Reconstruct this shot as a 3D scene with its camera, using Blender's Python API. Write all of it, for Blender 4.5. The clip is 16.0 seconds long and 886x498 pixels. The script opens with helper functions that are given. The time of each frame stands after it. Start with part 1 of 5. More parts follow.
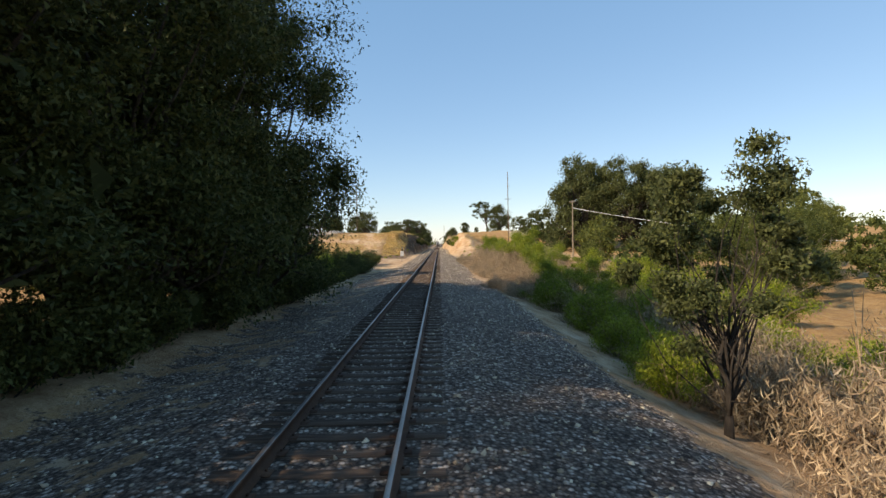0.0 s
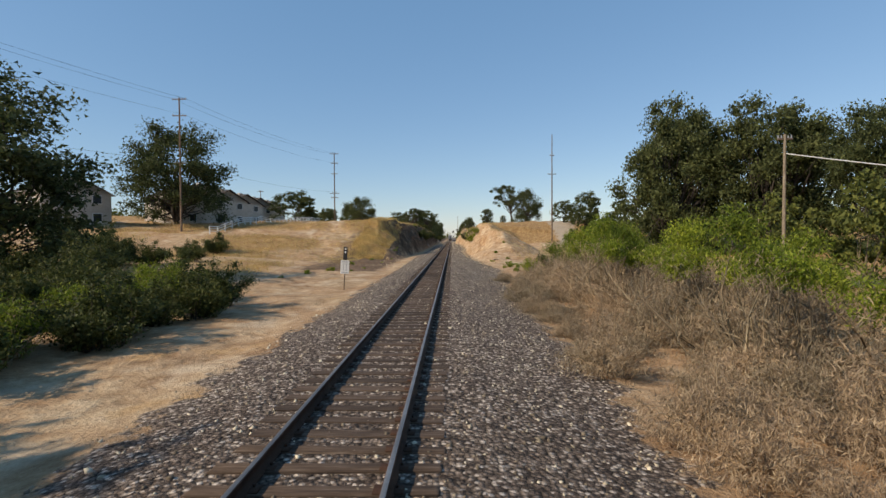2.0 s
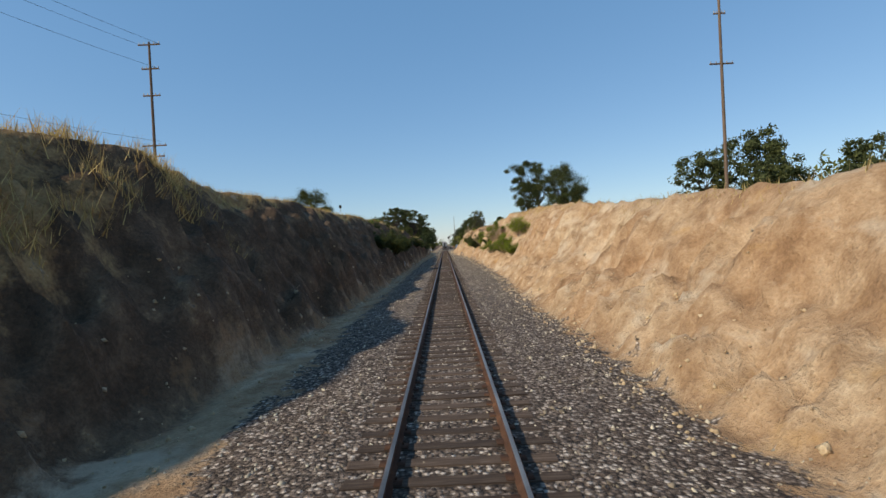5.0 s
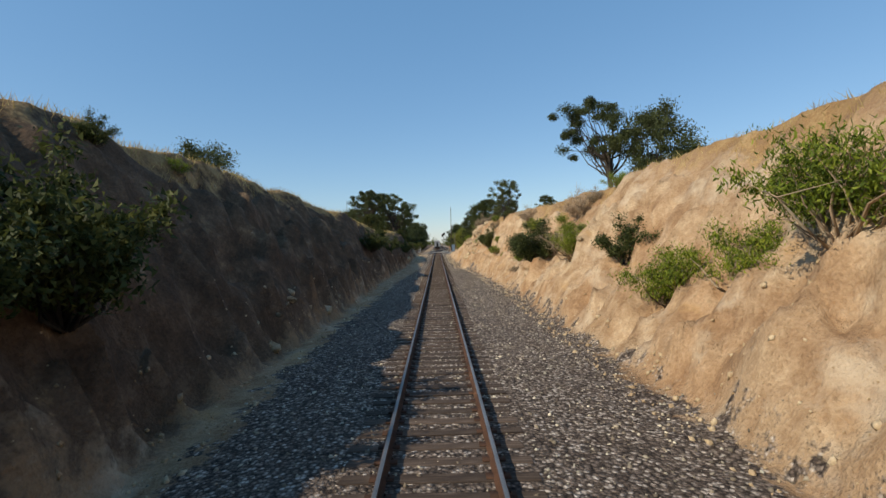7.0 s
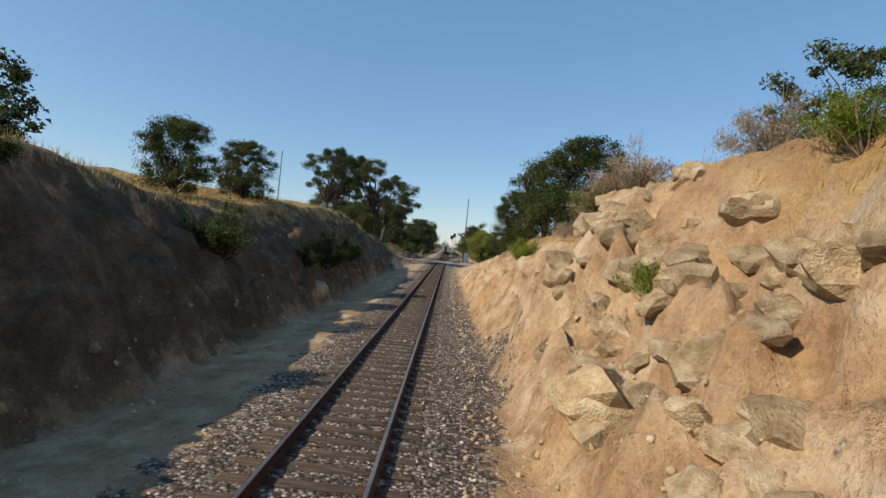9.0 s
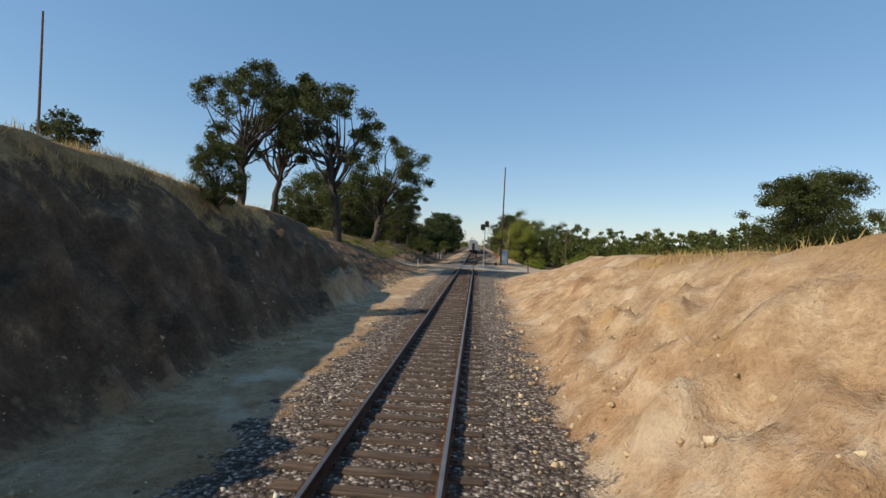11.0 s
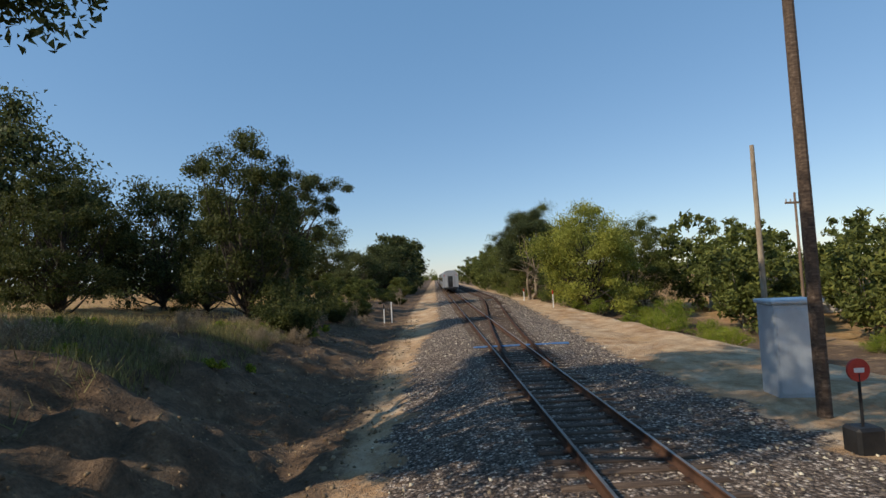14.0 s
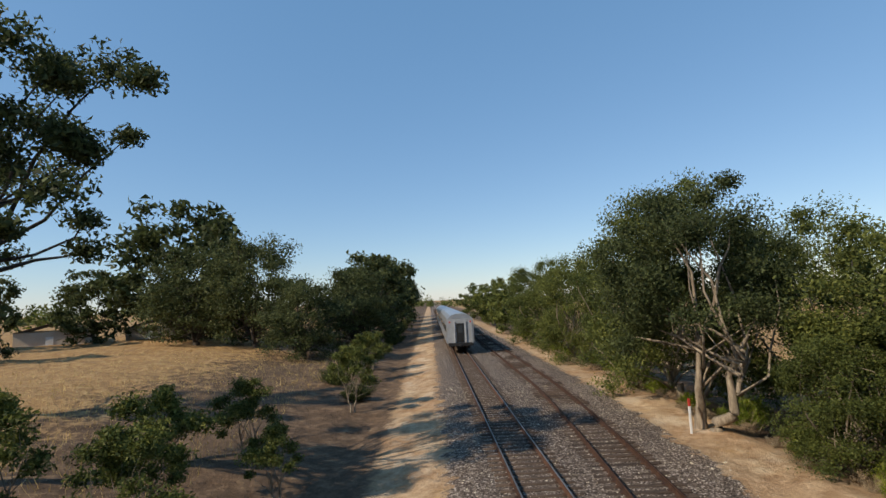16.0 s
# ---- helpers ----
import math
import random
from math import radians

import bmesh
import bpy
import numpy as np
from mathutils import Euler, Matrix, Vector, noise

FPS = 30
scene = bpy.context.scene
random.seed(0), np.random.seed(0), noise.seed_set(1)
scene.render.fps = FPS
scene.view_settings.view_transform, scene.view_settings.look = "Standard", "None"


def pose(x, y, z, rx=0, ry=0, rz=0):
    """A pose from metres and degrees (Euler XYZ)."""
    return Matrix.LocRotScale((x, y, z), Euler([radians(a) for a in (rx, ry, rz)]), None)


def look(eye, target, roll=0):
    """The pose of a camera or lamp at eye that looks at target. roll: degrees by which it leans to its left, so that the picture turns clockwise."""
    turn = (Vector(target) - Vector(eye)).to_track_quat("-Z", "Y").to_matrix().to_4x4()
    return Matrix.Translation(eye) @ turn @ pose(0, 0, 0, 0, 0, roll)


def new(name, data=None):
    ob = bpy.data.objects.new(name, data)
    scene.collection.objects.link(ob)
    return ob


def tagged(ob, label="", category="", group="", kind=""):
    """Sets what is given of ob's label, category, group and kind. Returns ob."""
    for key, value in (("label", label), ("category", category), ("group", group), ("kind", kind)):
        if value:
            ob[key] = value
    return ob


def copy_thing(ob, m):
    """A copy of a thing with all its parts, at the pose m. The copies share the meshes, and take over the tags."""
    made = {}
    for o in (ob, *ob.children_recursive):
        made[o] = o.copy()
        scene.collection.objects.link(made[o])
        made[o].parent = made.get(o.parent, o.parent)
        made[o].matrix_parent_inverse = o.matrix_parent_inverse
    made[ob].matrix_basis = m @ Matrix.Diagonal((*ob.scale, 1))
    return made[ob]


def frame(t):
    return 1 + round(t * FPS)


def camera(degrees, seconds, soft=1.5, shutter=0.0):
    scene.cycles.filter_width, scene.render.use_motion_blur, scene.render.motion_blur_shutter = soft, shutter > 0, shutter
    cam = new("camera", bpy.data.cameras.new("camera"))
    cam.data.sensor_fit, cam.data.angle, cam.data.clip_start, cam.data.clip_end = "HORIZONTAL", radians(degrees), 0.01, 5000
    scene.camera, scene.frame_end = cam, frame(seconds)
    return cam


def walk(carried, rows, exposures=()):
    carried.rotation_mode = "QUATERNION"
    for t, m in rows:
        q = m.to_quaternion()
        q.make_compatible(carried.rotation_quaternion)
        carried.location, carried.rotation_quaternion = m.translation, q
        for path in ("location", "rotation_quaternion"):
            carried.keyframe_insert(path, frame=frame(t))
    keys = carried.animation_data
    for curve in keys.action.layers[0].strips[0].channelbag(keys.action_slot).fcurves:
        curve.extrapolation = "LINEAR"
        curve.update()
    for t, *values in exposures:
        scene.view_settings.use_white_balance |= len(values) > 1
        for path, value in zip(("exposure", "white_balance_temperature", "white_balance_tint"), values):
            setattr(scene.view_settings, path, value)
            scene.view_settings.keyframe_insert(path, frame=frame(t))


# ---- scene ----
cam = camera(83.0, 16.0)
PATH = [
    (0, (1.273, 1.114, 2.316), (1.288, 3.114, 2.294), -0.9),
    (0.5, (1.335, 14.342, 2.438), (1.339, 16.341, 2.398), 1.3),
    (1, (1.56, 26.786, 2.491), (1.557, 28.785, 2.443), 0.5),
    (1.5, (1.552, 39.448, 2.546), (1.552, 41.448, 2.496), -1.0),
    (2, (1.422, 51.503, 2.449), (1.386, 53.502, 2.402), -0.3),
    (2.5, (1.261, 63.079, 2.519), (1.216, 65.078, 2.473), -0.6),
    (3, (0.954, 74.131, 2.465), (0.89, 76.129, 2.414), 0.2),
    (3.5, (0.799, 84.91, 2.484), (0.734, 86.908, 2.427), -0.6),
    (4, (0.535, 95.689, 2.497), (0.492, 97.688, 2.449), -2.0),
    (6.3, (-0.253, 162.54, 2.782), (-0.226, 164.539, 2.786), -2.3),
    (6.5, (-0.249, 168.318, 2.842), (-0.225, 170.318, 2.835), -1.2),
    (7, (0.033, 182.241, 2.859), (0.055, 184.241, 2.835), -1.3),
    (7.5, (0.504, 197.4, 2.608), (0.496, 199.4, 2.587), -0.0),
    (8, (0.894, 212.243, 2.598), (0.869, 214.243, 2.606), 0.9),
    (8.5, (1.286, 225.723, 3.009), (1.281, 227.723, 3.013), 6.7),
    (9, (1.492, 237.327, 3.214), (1.467, 239.326, 3.203), 5.7),
    (9.5, (1.524, 247.654, 2.96), (1.457, 249.652, 2.942), 4.9),
    (10, (1.628, 257.366, 2.791), (1.523, 259.363, 2.779), 3.8),
    (12.3, (-0.883, 309.592, 2.801), (-1.039, 311.585, 2.764), 1.0),
    (12.5, (-1.24, 314.749, 2.708), (-1.365, 316.745, 2.679), -0.9),
    (13, (-2.441, 326.825, 2.86), (-2.478, 328.825, 2.854), -5.1),
    (13.5, (-3.201, 338.097, 3.011), (-3.14, 340.096, 3.059), -6.3),
    (14, (-3.093, 348.295, 3.117), (-3.053, 350.292, 3.229), -2.8),
    (14.5, (-3.071, 359.26, 3.578), (-3.059, 361.256, 3.712), -1.4),
    (15, (-2.834, 369.657, 4.491), (-2.86, 371.65, 4.648), -0.8),
    (15.5, (-3.116, 379.691, 4.642), (-3.094, 381.67, 4.93), -1.4),
    (16, (-3.302, 388.551, 5.989), (-3.24, 390.54, 6.189), -2.4),
]
walk(cam, [(t, look(eye, target, roll)) for t, eye, target, roll in PATH],
     exposures=[(0.0, 0.5, 8500, 15), (0.7, 0.45, 8400, 15), (1.5, 0.15, 8100, 14), (2.5, -0.03, 7650, 13), (6.5, 0.0, 7250, 9), (9.5, 0.05, 7500, 10), (12.5, 0.0, 7600, 12), (16.0, 0.07, 7550, 12)])

# ---- daylight ----
SUN_DIR = Vector((-0.88, -0.47, 0.735)).normalized()  # towards the sun
world = bpy.data.worlds.new("World")
scene.world = world
world.use_nodes = True
sky = world.node_tree.nodes.new("ShaderNodeTexSky")
sky.sky_type, sky.sun_disc = "NISHITA", False
sky.sun_elevation = math.asin(SUN_DIR.z)
sky.sun_rotation = math.atan2(SUN_DIR.x, SUN_DIR.y)
sky.air_density, sky.dust_density, sky.ozone_density = 1.0, 0.1, 2.5
haze = world.node_tree.nodes.new("ShaderNodeMix")  # thin even summer haze over the clear sky
haze.data_type = "RGBA"
haze.inputs[0].default_value = 0.48
haze.inputs[7].default_value = (0.6, 2.25, 4.95, 1)
world.node_tree.links.new(sky.outputs[0], haze.inputs[6])
world.node_tree.links.new(haze.outputs[2], world.node_tree.nodes["Background"].inputs[0])
world.node_tree.nodes["Background"].inputs[1].default_value = 0.15
sun_data = bpy.data.lights.new("sun", "SUN")
sun_data.energy, sun_data.angle, sun_data.color = 4.4, radians(0.5), (1.0, 0.94, 0.84)
sun = new("sun", sun_data)
sun.matrix_world = look(SUN_DIR * 50, (0, 0, 0))

# ---- materials ----
def material(name, rough=0.9, metal=0.0):
    m = bpy.data.materials.new(name)
    m.use_nodes = True
    bsdf = m.node_tree.nodes["Principled BSDF"]
    bsdf.inputs["Roughness"].default_value = rough
    bsdf.inputs["Metallic"].default_value = metal
    bsdf.inputs["Specular IOR Level"].default_value = 0.25
    return m, m.node_tree.nodes, m.node_tree.links, bsdf


def coords(nodes, links, stretch=(1, 1, 1), space="Position"):
    if space == "Position":
        src = nodes.new("ShaderNodeNewGeometry").outputs["Position"]
    else:
        src = nodes.new("ShaderNodeTexCoord").outputs[space]
    mp = nodes.new("ShaderNodeMapping")
    mp.inputs["Scale"].default_value = stretch
    links.new(src, mp.inputs[0])
    return mp.outputs[0]


def noise_node(nodes, links, vec, scale, detail=4.0, rough=0.6):
    n = nodes.new("ShaderNodeTexNoise")
    n.inputs["Scale"].default_value, n.inputs["Detail"].default_value, n.inputs["Roughness"].default_value = scale, detail, rough
    links.new(vec, n.inputs["Vector"])
    return n.outputs[0]


def ramp(nodes, links, fac, stops):
    r = nodes.new("ShaderNodeValToRGB")
    while len(r.color_ramp.elements) < len(stops):
        r.color_ramp.elements.new(0.5)
    for e, (p, c) in zip(r.color_ramp.elements, stops):
        e.position, e.color = p, (*c, 1)
    links.new(fac, r.inputs[0])
    return r.outputs[0]


def mix(nodes, links, fac, a, b, mode="MIX"):
    n = nodes.new("ShaderNodeMix")
    n.data_type, n.blend_type = "RGBA", mode
    for sock, v in ((n.inputs[0], fac), (n.inputs[6], a), (n.inputs[7], b)):
        if isinstance(v, (int, float)):
            sock.default_value = v
        elif isinstance(v, tuple):
            sock.default_value = (*v, 1)
        else:
            links.new(v, sock)
    return n.outputs[2]


def bump(nodes, links, bsdf, height, strength=0.5, distance=0.02):
    b = nodes.new("ShaderNodeBump")
    b.inputs["Strength"].default_value, b.inputs["Distance"].default_value = strength, distance
    links.new(height, b.inputs["Height"])
    links.new(b.outputs[0], bsdf.inputs["Normal"])


def grainy(name, stops, scale=6.0, rough=0.9, metal=0.0, stretch=(1, 1, 1), fine=40.0, strength=0.4, distance=0.01, space="Object", vary=0.25):
    """A surface with large blotches, fine grain, relief and a shade of its own for each object."""
    m, nodes, links, bsdf = material(name, rough, metal)
    vec = coords(nodes, links, stretch, space)
    col = ramp(nodes, links, noise_node(nodes, links, vec, scale), stops)
    grain = noise_node(nodes, links, vec, fine, 3.0)
    col = mix(nodes, links, 0.45, col, ramp(nodes, links, grain, [(0.3, (0.35, 0.35, 0.35)), (0.7, (1, 1, 1))]), "MULTIPLY")
    info = nodes.new("ShaderNodeObjectInfo")
    shade = ramp(nodes, links, info.outputs["Random"], [(0.0, (1 - vary,) * 3), (1.0, (1 + vary,) * 3)])
    col = mix(nodes, links, 1.0, col, shade, "MULTIPLY")
    links.new(col, bsdf.inputs["Base Color"])
    bump(nodes, links, bsdf, grain, strength, distance)
    return m


def foliage(name, dark, mid, light, blotch=0.5, glow=0.35):
    """Leaves: a colour for each leaf, larger lighter and darker patches, some light passing through."""
    m, nodes, links, bsdf = material(name, 0.65)
    geo = nodes.new("ShaderNodeNewGeometry")
    info = nodes.new("ShaderNodeObjectInfo")
    vec = coords(nodes, links)
    big = noise_node(nodes, links, vec, blotch, 2.0)
    leaf = ramp(nodes, links, geo.outputs["Random Per Island"], [(0.0, dark), (0.5, mid), (1.0, light)])
    col = mix(nodes, links, 0.6, leaf, ramp(nodes, links, big, [(0.35, (0.55, 0.6, 0.55)), (0.65, (1.25, 1.2, 1.0))]), "MULTIPLY")
    col = mix(nodes, links, 1.0, col, ramp(nodes, links, info.outputs["Random"], [(0.0, (0.8, 0.85, 0.8)), (1.0, (1.2, 1.15, 1.05))]), "MULTIPLY")
    links.new(col, bsdf.inputs["Base Color"])
    trans = nodes.new("ShaderNodeBsdfTranslucent")
    links.new(col, trans.inputs["Color"])
    mixer = nodes.new("ShaderNodeMixShader")
    mixer.inputs[0].default_value = glow
    links.new(bsdf.outputs[0], mixer.inputs[1])
    links.new(trans.outputs[0], mixer.inputs[2])
    links.new(mixer.outputs[0], nodes["Material Output"].inputs[0])
    return m


def ground_material():
    """Sandy earth; ballast, dry grass, paving and shade-darkened undergrowth where the zone attributes say so."""
    m, nodes, links, bsdf = material("ground_earth", 0.95)
    zone = nodes.new("ShaderNodeVertexColor")
    zone.layer_name = "zone"
    sep = nodes.new("ShaderNodeSeparateColor")
    links.new(zone.outputs[0], sep.inputs[0])
    vec = coords(nodes, links)
    steep = coords(nodes, links, (1, 1, 0.8))
    n_big = noise_node(nodes, links, vec, 0.22, 3.0)
    n_mid = noise_node(nodes, links, steep, 1.3, 6.0, 0.7)
    n_fine = noise_node(nodes, links, vec, 14.0, 5.0, 0.75)
    earth = ramp(nodes, links, n_mid, [(0.25, (0.22, 0.137, 0.078)), (0.42, (0.365, 0.255, 0.157)), (0.56, (0.49, 0.372, 0.245)), (0.72, (0.67, 0.56, 0.415))])
    earth = mix(nodes, links, 0.6, earth, ramp(nodes, links, n_big, [(0.35, (0.90, 0.64, 0.44)), (0.65, (1.14, 1.05, 0.94))]), "MULTIPLY")
    earth = mix(nodes, links, 0.6, earth, ramp(nodes, links, n_fine, [(0.3, (0.55, 0.5, 0.46)), (0.6, (1.05, 1.05, 1.05))]), "MULTIPLY")
    # chalky and ochre seams
    seam = noise_node(nodes, links, coords(nodes, links, (0.5, 0.42, 0.75)), 1.0, 7.0, 0.62)
    earth = mix(nodes, links, ramp(nodes, links, seam, [(0.54, (0, 0, 0)), (0.66, (0.5, 0.5, 0.5))]), earth, (0.66, 0.545, 0.40))
    earth = mix(nodes, links, ramp(nodes, links, seam, [(0.33, (0.45, 0.45, 0.45)), (0.40, (0, 0, 0))]), earth, (0.50, 0.30, 0.125))
    # crushed stone
    vor = nodes.new("ShaderNodeTexVoronoi")
    vor.inputs["Scale"].default_value = 16.0
    links.new(vec, vor.inputs["Vector"])
    hsv = nodes.new("ShaderNodeSeparateColor")
    links.new(vor.outputs["Color"], hsv.inputs[0])
    stone = ramp(nodes, links, hsv.outputs[0], [(0.0, (0.085, 0.062, 0.05)), (0.45, (0.19, 0.145, 0.117)), (0.8, (0.33, 0.265, 0.22)), (0.95, (0.66, 0.575, 0.50))])
    # stones darken towards their edges: the shade of the gaps, put into the colour
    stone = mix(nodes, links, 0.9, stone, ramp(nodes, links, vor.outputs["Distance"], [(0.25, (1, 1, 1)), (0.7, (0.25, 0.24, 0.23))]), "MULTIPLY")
    stone = mix(nodes, links, 0.5, stone, ramp(nodes, links, n_big, [(0.35, (0.75, 0.7, 0.66)), (0.7, (1.25, 1.2, 1.1))]), "MULTIPLY")
    straw = ramp(nodes, links, n_mid, [(0.3, (0.22, 0.125, 0.055)), (0.5, (0.37, 0.225, 0.10)), (0.75, (0.54, 0.375, 0.185))])
    straw = mix(nodes, links, 0.7, straw, ramp(nodes, links, n_fine, [(0.3, (0.5, 0.46, 0.4)), (0.65, (1.1, 1.1, 1.1))]), "MULTIPLY")
    # brown soil and plants, darkened further so the colour carries the bank's shade
    shaded_growth = ramp(nodes, links, n_mid, [(0.3, (0.055, 0.035, 0.022)), (0.5, (0.135, 0.086, 0.054)), (0.7, (0.25, 0.165, 0.105))])
    shaded_growth = mix(nodes, links, 0.7, shaded_growth, ramp(nodes, links, n_fine, [(0.3, (0.45, 0.43, 0.4)), (0.65, (1.15, 1.15, 1.1))]), "MULTIPLY")
    paving = ramp(nodes, links, n_fine, [(0.3, (0.31, 0.25, 0.185)), (0.7, (0.46, 0.385, 0.295))])
    # the edges of the zones are broken up by the grain
    soft = nodes.new("ShaderNodeMath")
    soft.operation = "MULTIPLY_ADD"
    links.new(n_mid, soft.inputs[0])
    soft.inputs[1].default_value, soft.inputs[2].default_value = 2.4, -1.2
    def edge(sock, lo=0.42, hi=0.58):
        a = nodes.new("ShaderNodeMath")
        links.new(sock, a.inputs[0])
        links.new(soft.outputs[0], a.inputs[1])
        r = nodes.new("ShaderNodeMapRange")
        r.inputs["From Min"].default_value, r.inputs["From Max"].default_value = lo, hi
        links.new(a.outputs[0], r.inputs[0])
        return r.outputs[0]
    col = mix(nodes, links, edge(zone.outputs[1], 0.3, 0.7), earth, shaded_growth)
    col = mix(nodes, links, edge(sep.outputs[1], 0.3, 0.7), col, straw)
    col = mix(nodes, links, edge(sep.outputs[2]), col, paving)
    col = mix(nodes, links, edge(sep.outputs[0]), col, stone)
    links.new(col, bsdf.inputs["Base Color"])
    relief = nodes.new("ShaderNodeMath")
    relief.operation = "MULTIPLY_ADD"
    inv = nodes.new("ShaderNodeMath")
    inv.operation = "MULTIPLY"
    links.new(vor.outputs["Distance"], inv.inputs[0])
    links.new(sep.outputs[0], inv.inputs[1])
    links.new(inv.outputs[0], relief.inputs[0])
    relief.inputs[1].default_value = -1.2
    links.new(n_fine, relief.inputs[2])
    bump(nodes, links, bsdf, relief.outputs[0], 0.8, 0.05)
    coarse = nodes.new("ShaderNodeBump")
    coarse.inputs["Strength"].default_value, coarse.inputs["Distance"].default_value = 0.7, 0.3
    links.new(n_mid, coarse.inputs["Height"])
    links.new(coarse.outputs[0], bsdf.inputs["Normal"].links[0].from_node.inputs["Normal"])
    return m


M_GROUND = ground_material()
M_SLEEPER = grainy("weathered_sleeper_wood", [(0.3, (0.045, 0.03, 0.022)), (0.55, (0.105, 0.072, 0.052)), (0.75, (0.20, 0.15, 0.115))], 3.0, stretch=(0.6, 6, 6), vary=0.35)
M_RUST = grainy("rusty_rail_steel", [(0.3, (0.045, 0.023, 0.016)), (0.6, (0.10, 0.05, 0.03)), (0.8, (0.21, 0.10, 0.05))], 2.0, 0.8, 0.2, space="Position")
M_STEEL = grainy("worn_rail_top", [(0.3, (0.20, 0.18, 0.165)), (0.7, (0.36, 0.33, 0.30))], 1.0, 0.48, 0.8, space="Position", strength=0.1)
M_BARK = grainy("oak_bark", [(0.3, (0.035, 0.028, 0.023)), (0.6, (0.085, 0.07, 0.057)), (0.8, (0.16, 0.135, 0.115))], 3.0, stretch=(3, 3, 0.7), strength=0.8, distance=0.03)
M_PALEBARK = grainy("pale_bark", [(0.3, (0.16, 0.12, 0.085)), (0.6, (0.32, 0.26, 0.19)), (0.8, (0.46, 0.40, 0.31))], 3.0, stretch=(3, 3, 0.7), strength=0.6)
M_OAK = foliage("oak_leaves", (0.035, 0.044, 0.018), (0.072, 0.088, 0.034), (0.14, 0.16, 0.068))
M_LIVEOAK = foliage("evergreen_leaves", (0.03, 0.042, 0.014), (0.064, 0.08, 0.025), (0.13, 0.14, 0.048))
M_LIGHTLEAF = foliage("yellow_green_leaves", (0.145, 0.17, 0.034), (0.225, 0.25, 0.053), (0.36, 0.37, 0.10))
M_MIDLEAF = foliage("mid_green_leaves", (0.045, 0.062, 0.018), (0.10, 0.12, 0.034), (0.19, 0.205, 0.06))
M_BROOM = foliage("coyote_brush_leaves", (0.07, 0.11, 0.013), (0.17, 0.225, 0.026), (0.33, 0.37, 0.055))
M_DRYTWIG = foliage("dry_twigs", (0.17, 0.12, 0.092), (0.34, 0.25, 0.19), (0.52, 0.41, 0.32), glow=0.2)
M_STRAW = foliage("dry_grass", (0.29, 0.185, 0.075), (0.51, 0.355, 0.15), (0.73, 0.56, 0.28), glow=0.25)
M_GREENGRASS = foliage("green_grass", (0.09, 0.085, 0.04), (0.19, 0.18, 0.08), (0.33, 0.30, 0.15), glow=0.25)
M_STONE = foliage("crushed_stone", (0.11, 0.085, 0.07), (0.26, 0.21, 0.172), (0.68, 0.61, 0.54), glow=0.0)
M_CLOD = foliage("earth_clods", (0.09, 0.06, 0.04), (0.17, 0.115, 0.075), (0.32, 0.23, 0.16), glow=0.0)
M_POLE = grainy("pole_wood", [(0.3, (0.10, 0.065, 0.045)), (0.7, (0.24, 0.17, 0.12))], 2.0, stretch=(4, 4, 0.4))
M_WIRE = grainy("cable_black", [(0.4, (0.02, 0.02, 0.02)), (0.6, (0.05, 0.05, 0.05))])
M_STUCCO = grainy("pale_stucco", [(0.3, (0.50, 0.44, 0.37)), (0.7, (0.62, 0.56, 0.48))], 0.6, vary=0.1)
M_ROOF = grainy("grey_brown_shingle", [(0.3, (0.11, 0.09, 0.08)), (0.7, (0.20, 0.17, 0.15))], 2.0, stretch=(1, 1, 6))
M_GLASS = grainy("dark_window_glass", [(0.3, (0.03, 0.035, 0.04)), (0.7, (0.06, 0.07, 0.08))], 1.0, 0.12)
M_WHITE = grainy("white_paint", [(0.3, (0.68, 0.68, 0.66)), (0.7, (0.80, 0.80, 0.78))], 2.0, 0.6, vary=0.05)
M_SILVER = grainy("stainless_car_side", [(0.3, (0.42, 0.43, 0.44)), (0.7, (0.58, 0.59, 0.60))], 0.8, 0.38, 0.75, vary=0.05, strength=0.1)
M_CABINET = grainy("pale_blue_grey_metal", [(0.3, (0.46, 0.52, 0.57)), (0.7, (0.62, 0.68, 0.73))], 1.4, 0.4, 0.25, vary=0.05, strength=0.1)
M_GREYPAINT = grainy("grey_paint", [(0.3, (0.33, 0.34, 0.35)), (0.7, (0.45, 0.46, 0.47))], 2.0, 0.5, 0.3, vary=0.05)
M_DARK = grainy("black_equipment", [(0.3, (0.015, 0.015, 0.016)), (0.7, (0.035, 0.035, 0.036))], 3.0, 0.55)
M_CONCRETE = grainy("crossing_concrete", [(0.3, (0.42, 0.355, 0.28)), (0.7, (0.57, 0.495, 0.40))], 1.2, fine=30)
M_ROCK = grainy("tan_rock", [(0.3, (0.29, 0.185, 0.10)), (0.5, (0.47, 0.345, 0.205)), (0.75, (0.68, 0.555, 0.385))], 1.6, fine=14, strength=0.9, distance=0.06)
M_RED = grainy("red_plastic", [(0.3, (0.48, 0.04, 0.03)), (0.7, (0.60, 0.07, 0.05))], 3.0, 0.5)
M_FADED = grainy("worn_red_paint", [(0.35, (0.10, 0.07, 0.055)), (0.6, (0.26, 0.10, 0.085))], 9.0, 0.8)
M_WORNWHITE = grainy("worn_white_paint", [(0.35, (0.11, 0.08, 0.06)), (0.6, (0.5, 0.48, 0.45))], 9.0, 0.8)
M_BLUE = grainy("blue_paint", [(0.3, (0.03, 0.14, 0.36)), (0.7, (0.06, 0.22, 0.50))], 3.0, 0.5)
M_ORANGE = grainy("orange_wood", [(0.3, (0.45, 0.20, 0.06)), (0.7, (0.60, 0.30, 0.11))], 3.0, 0.7)

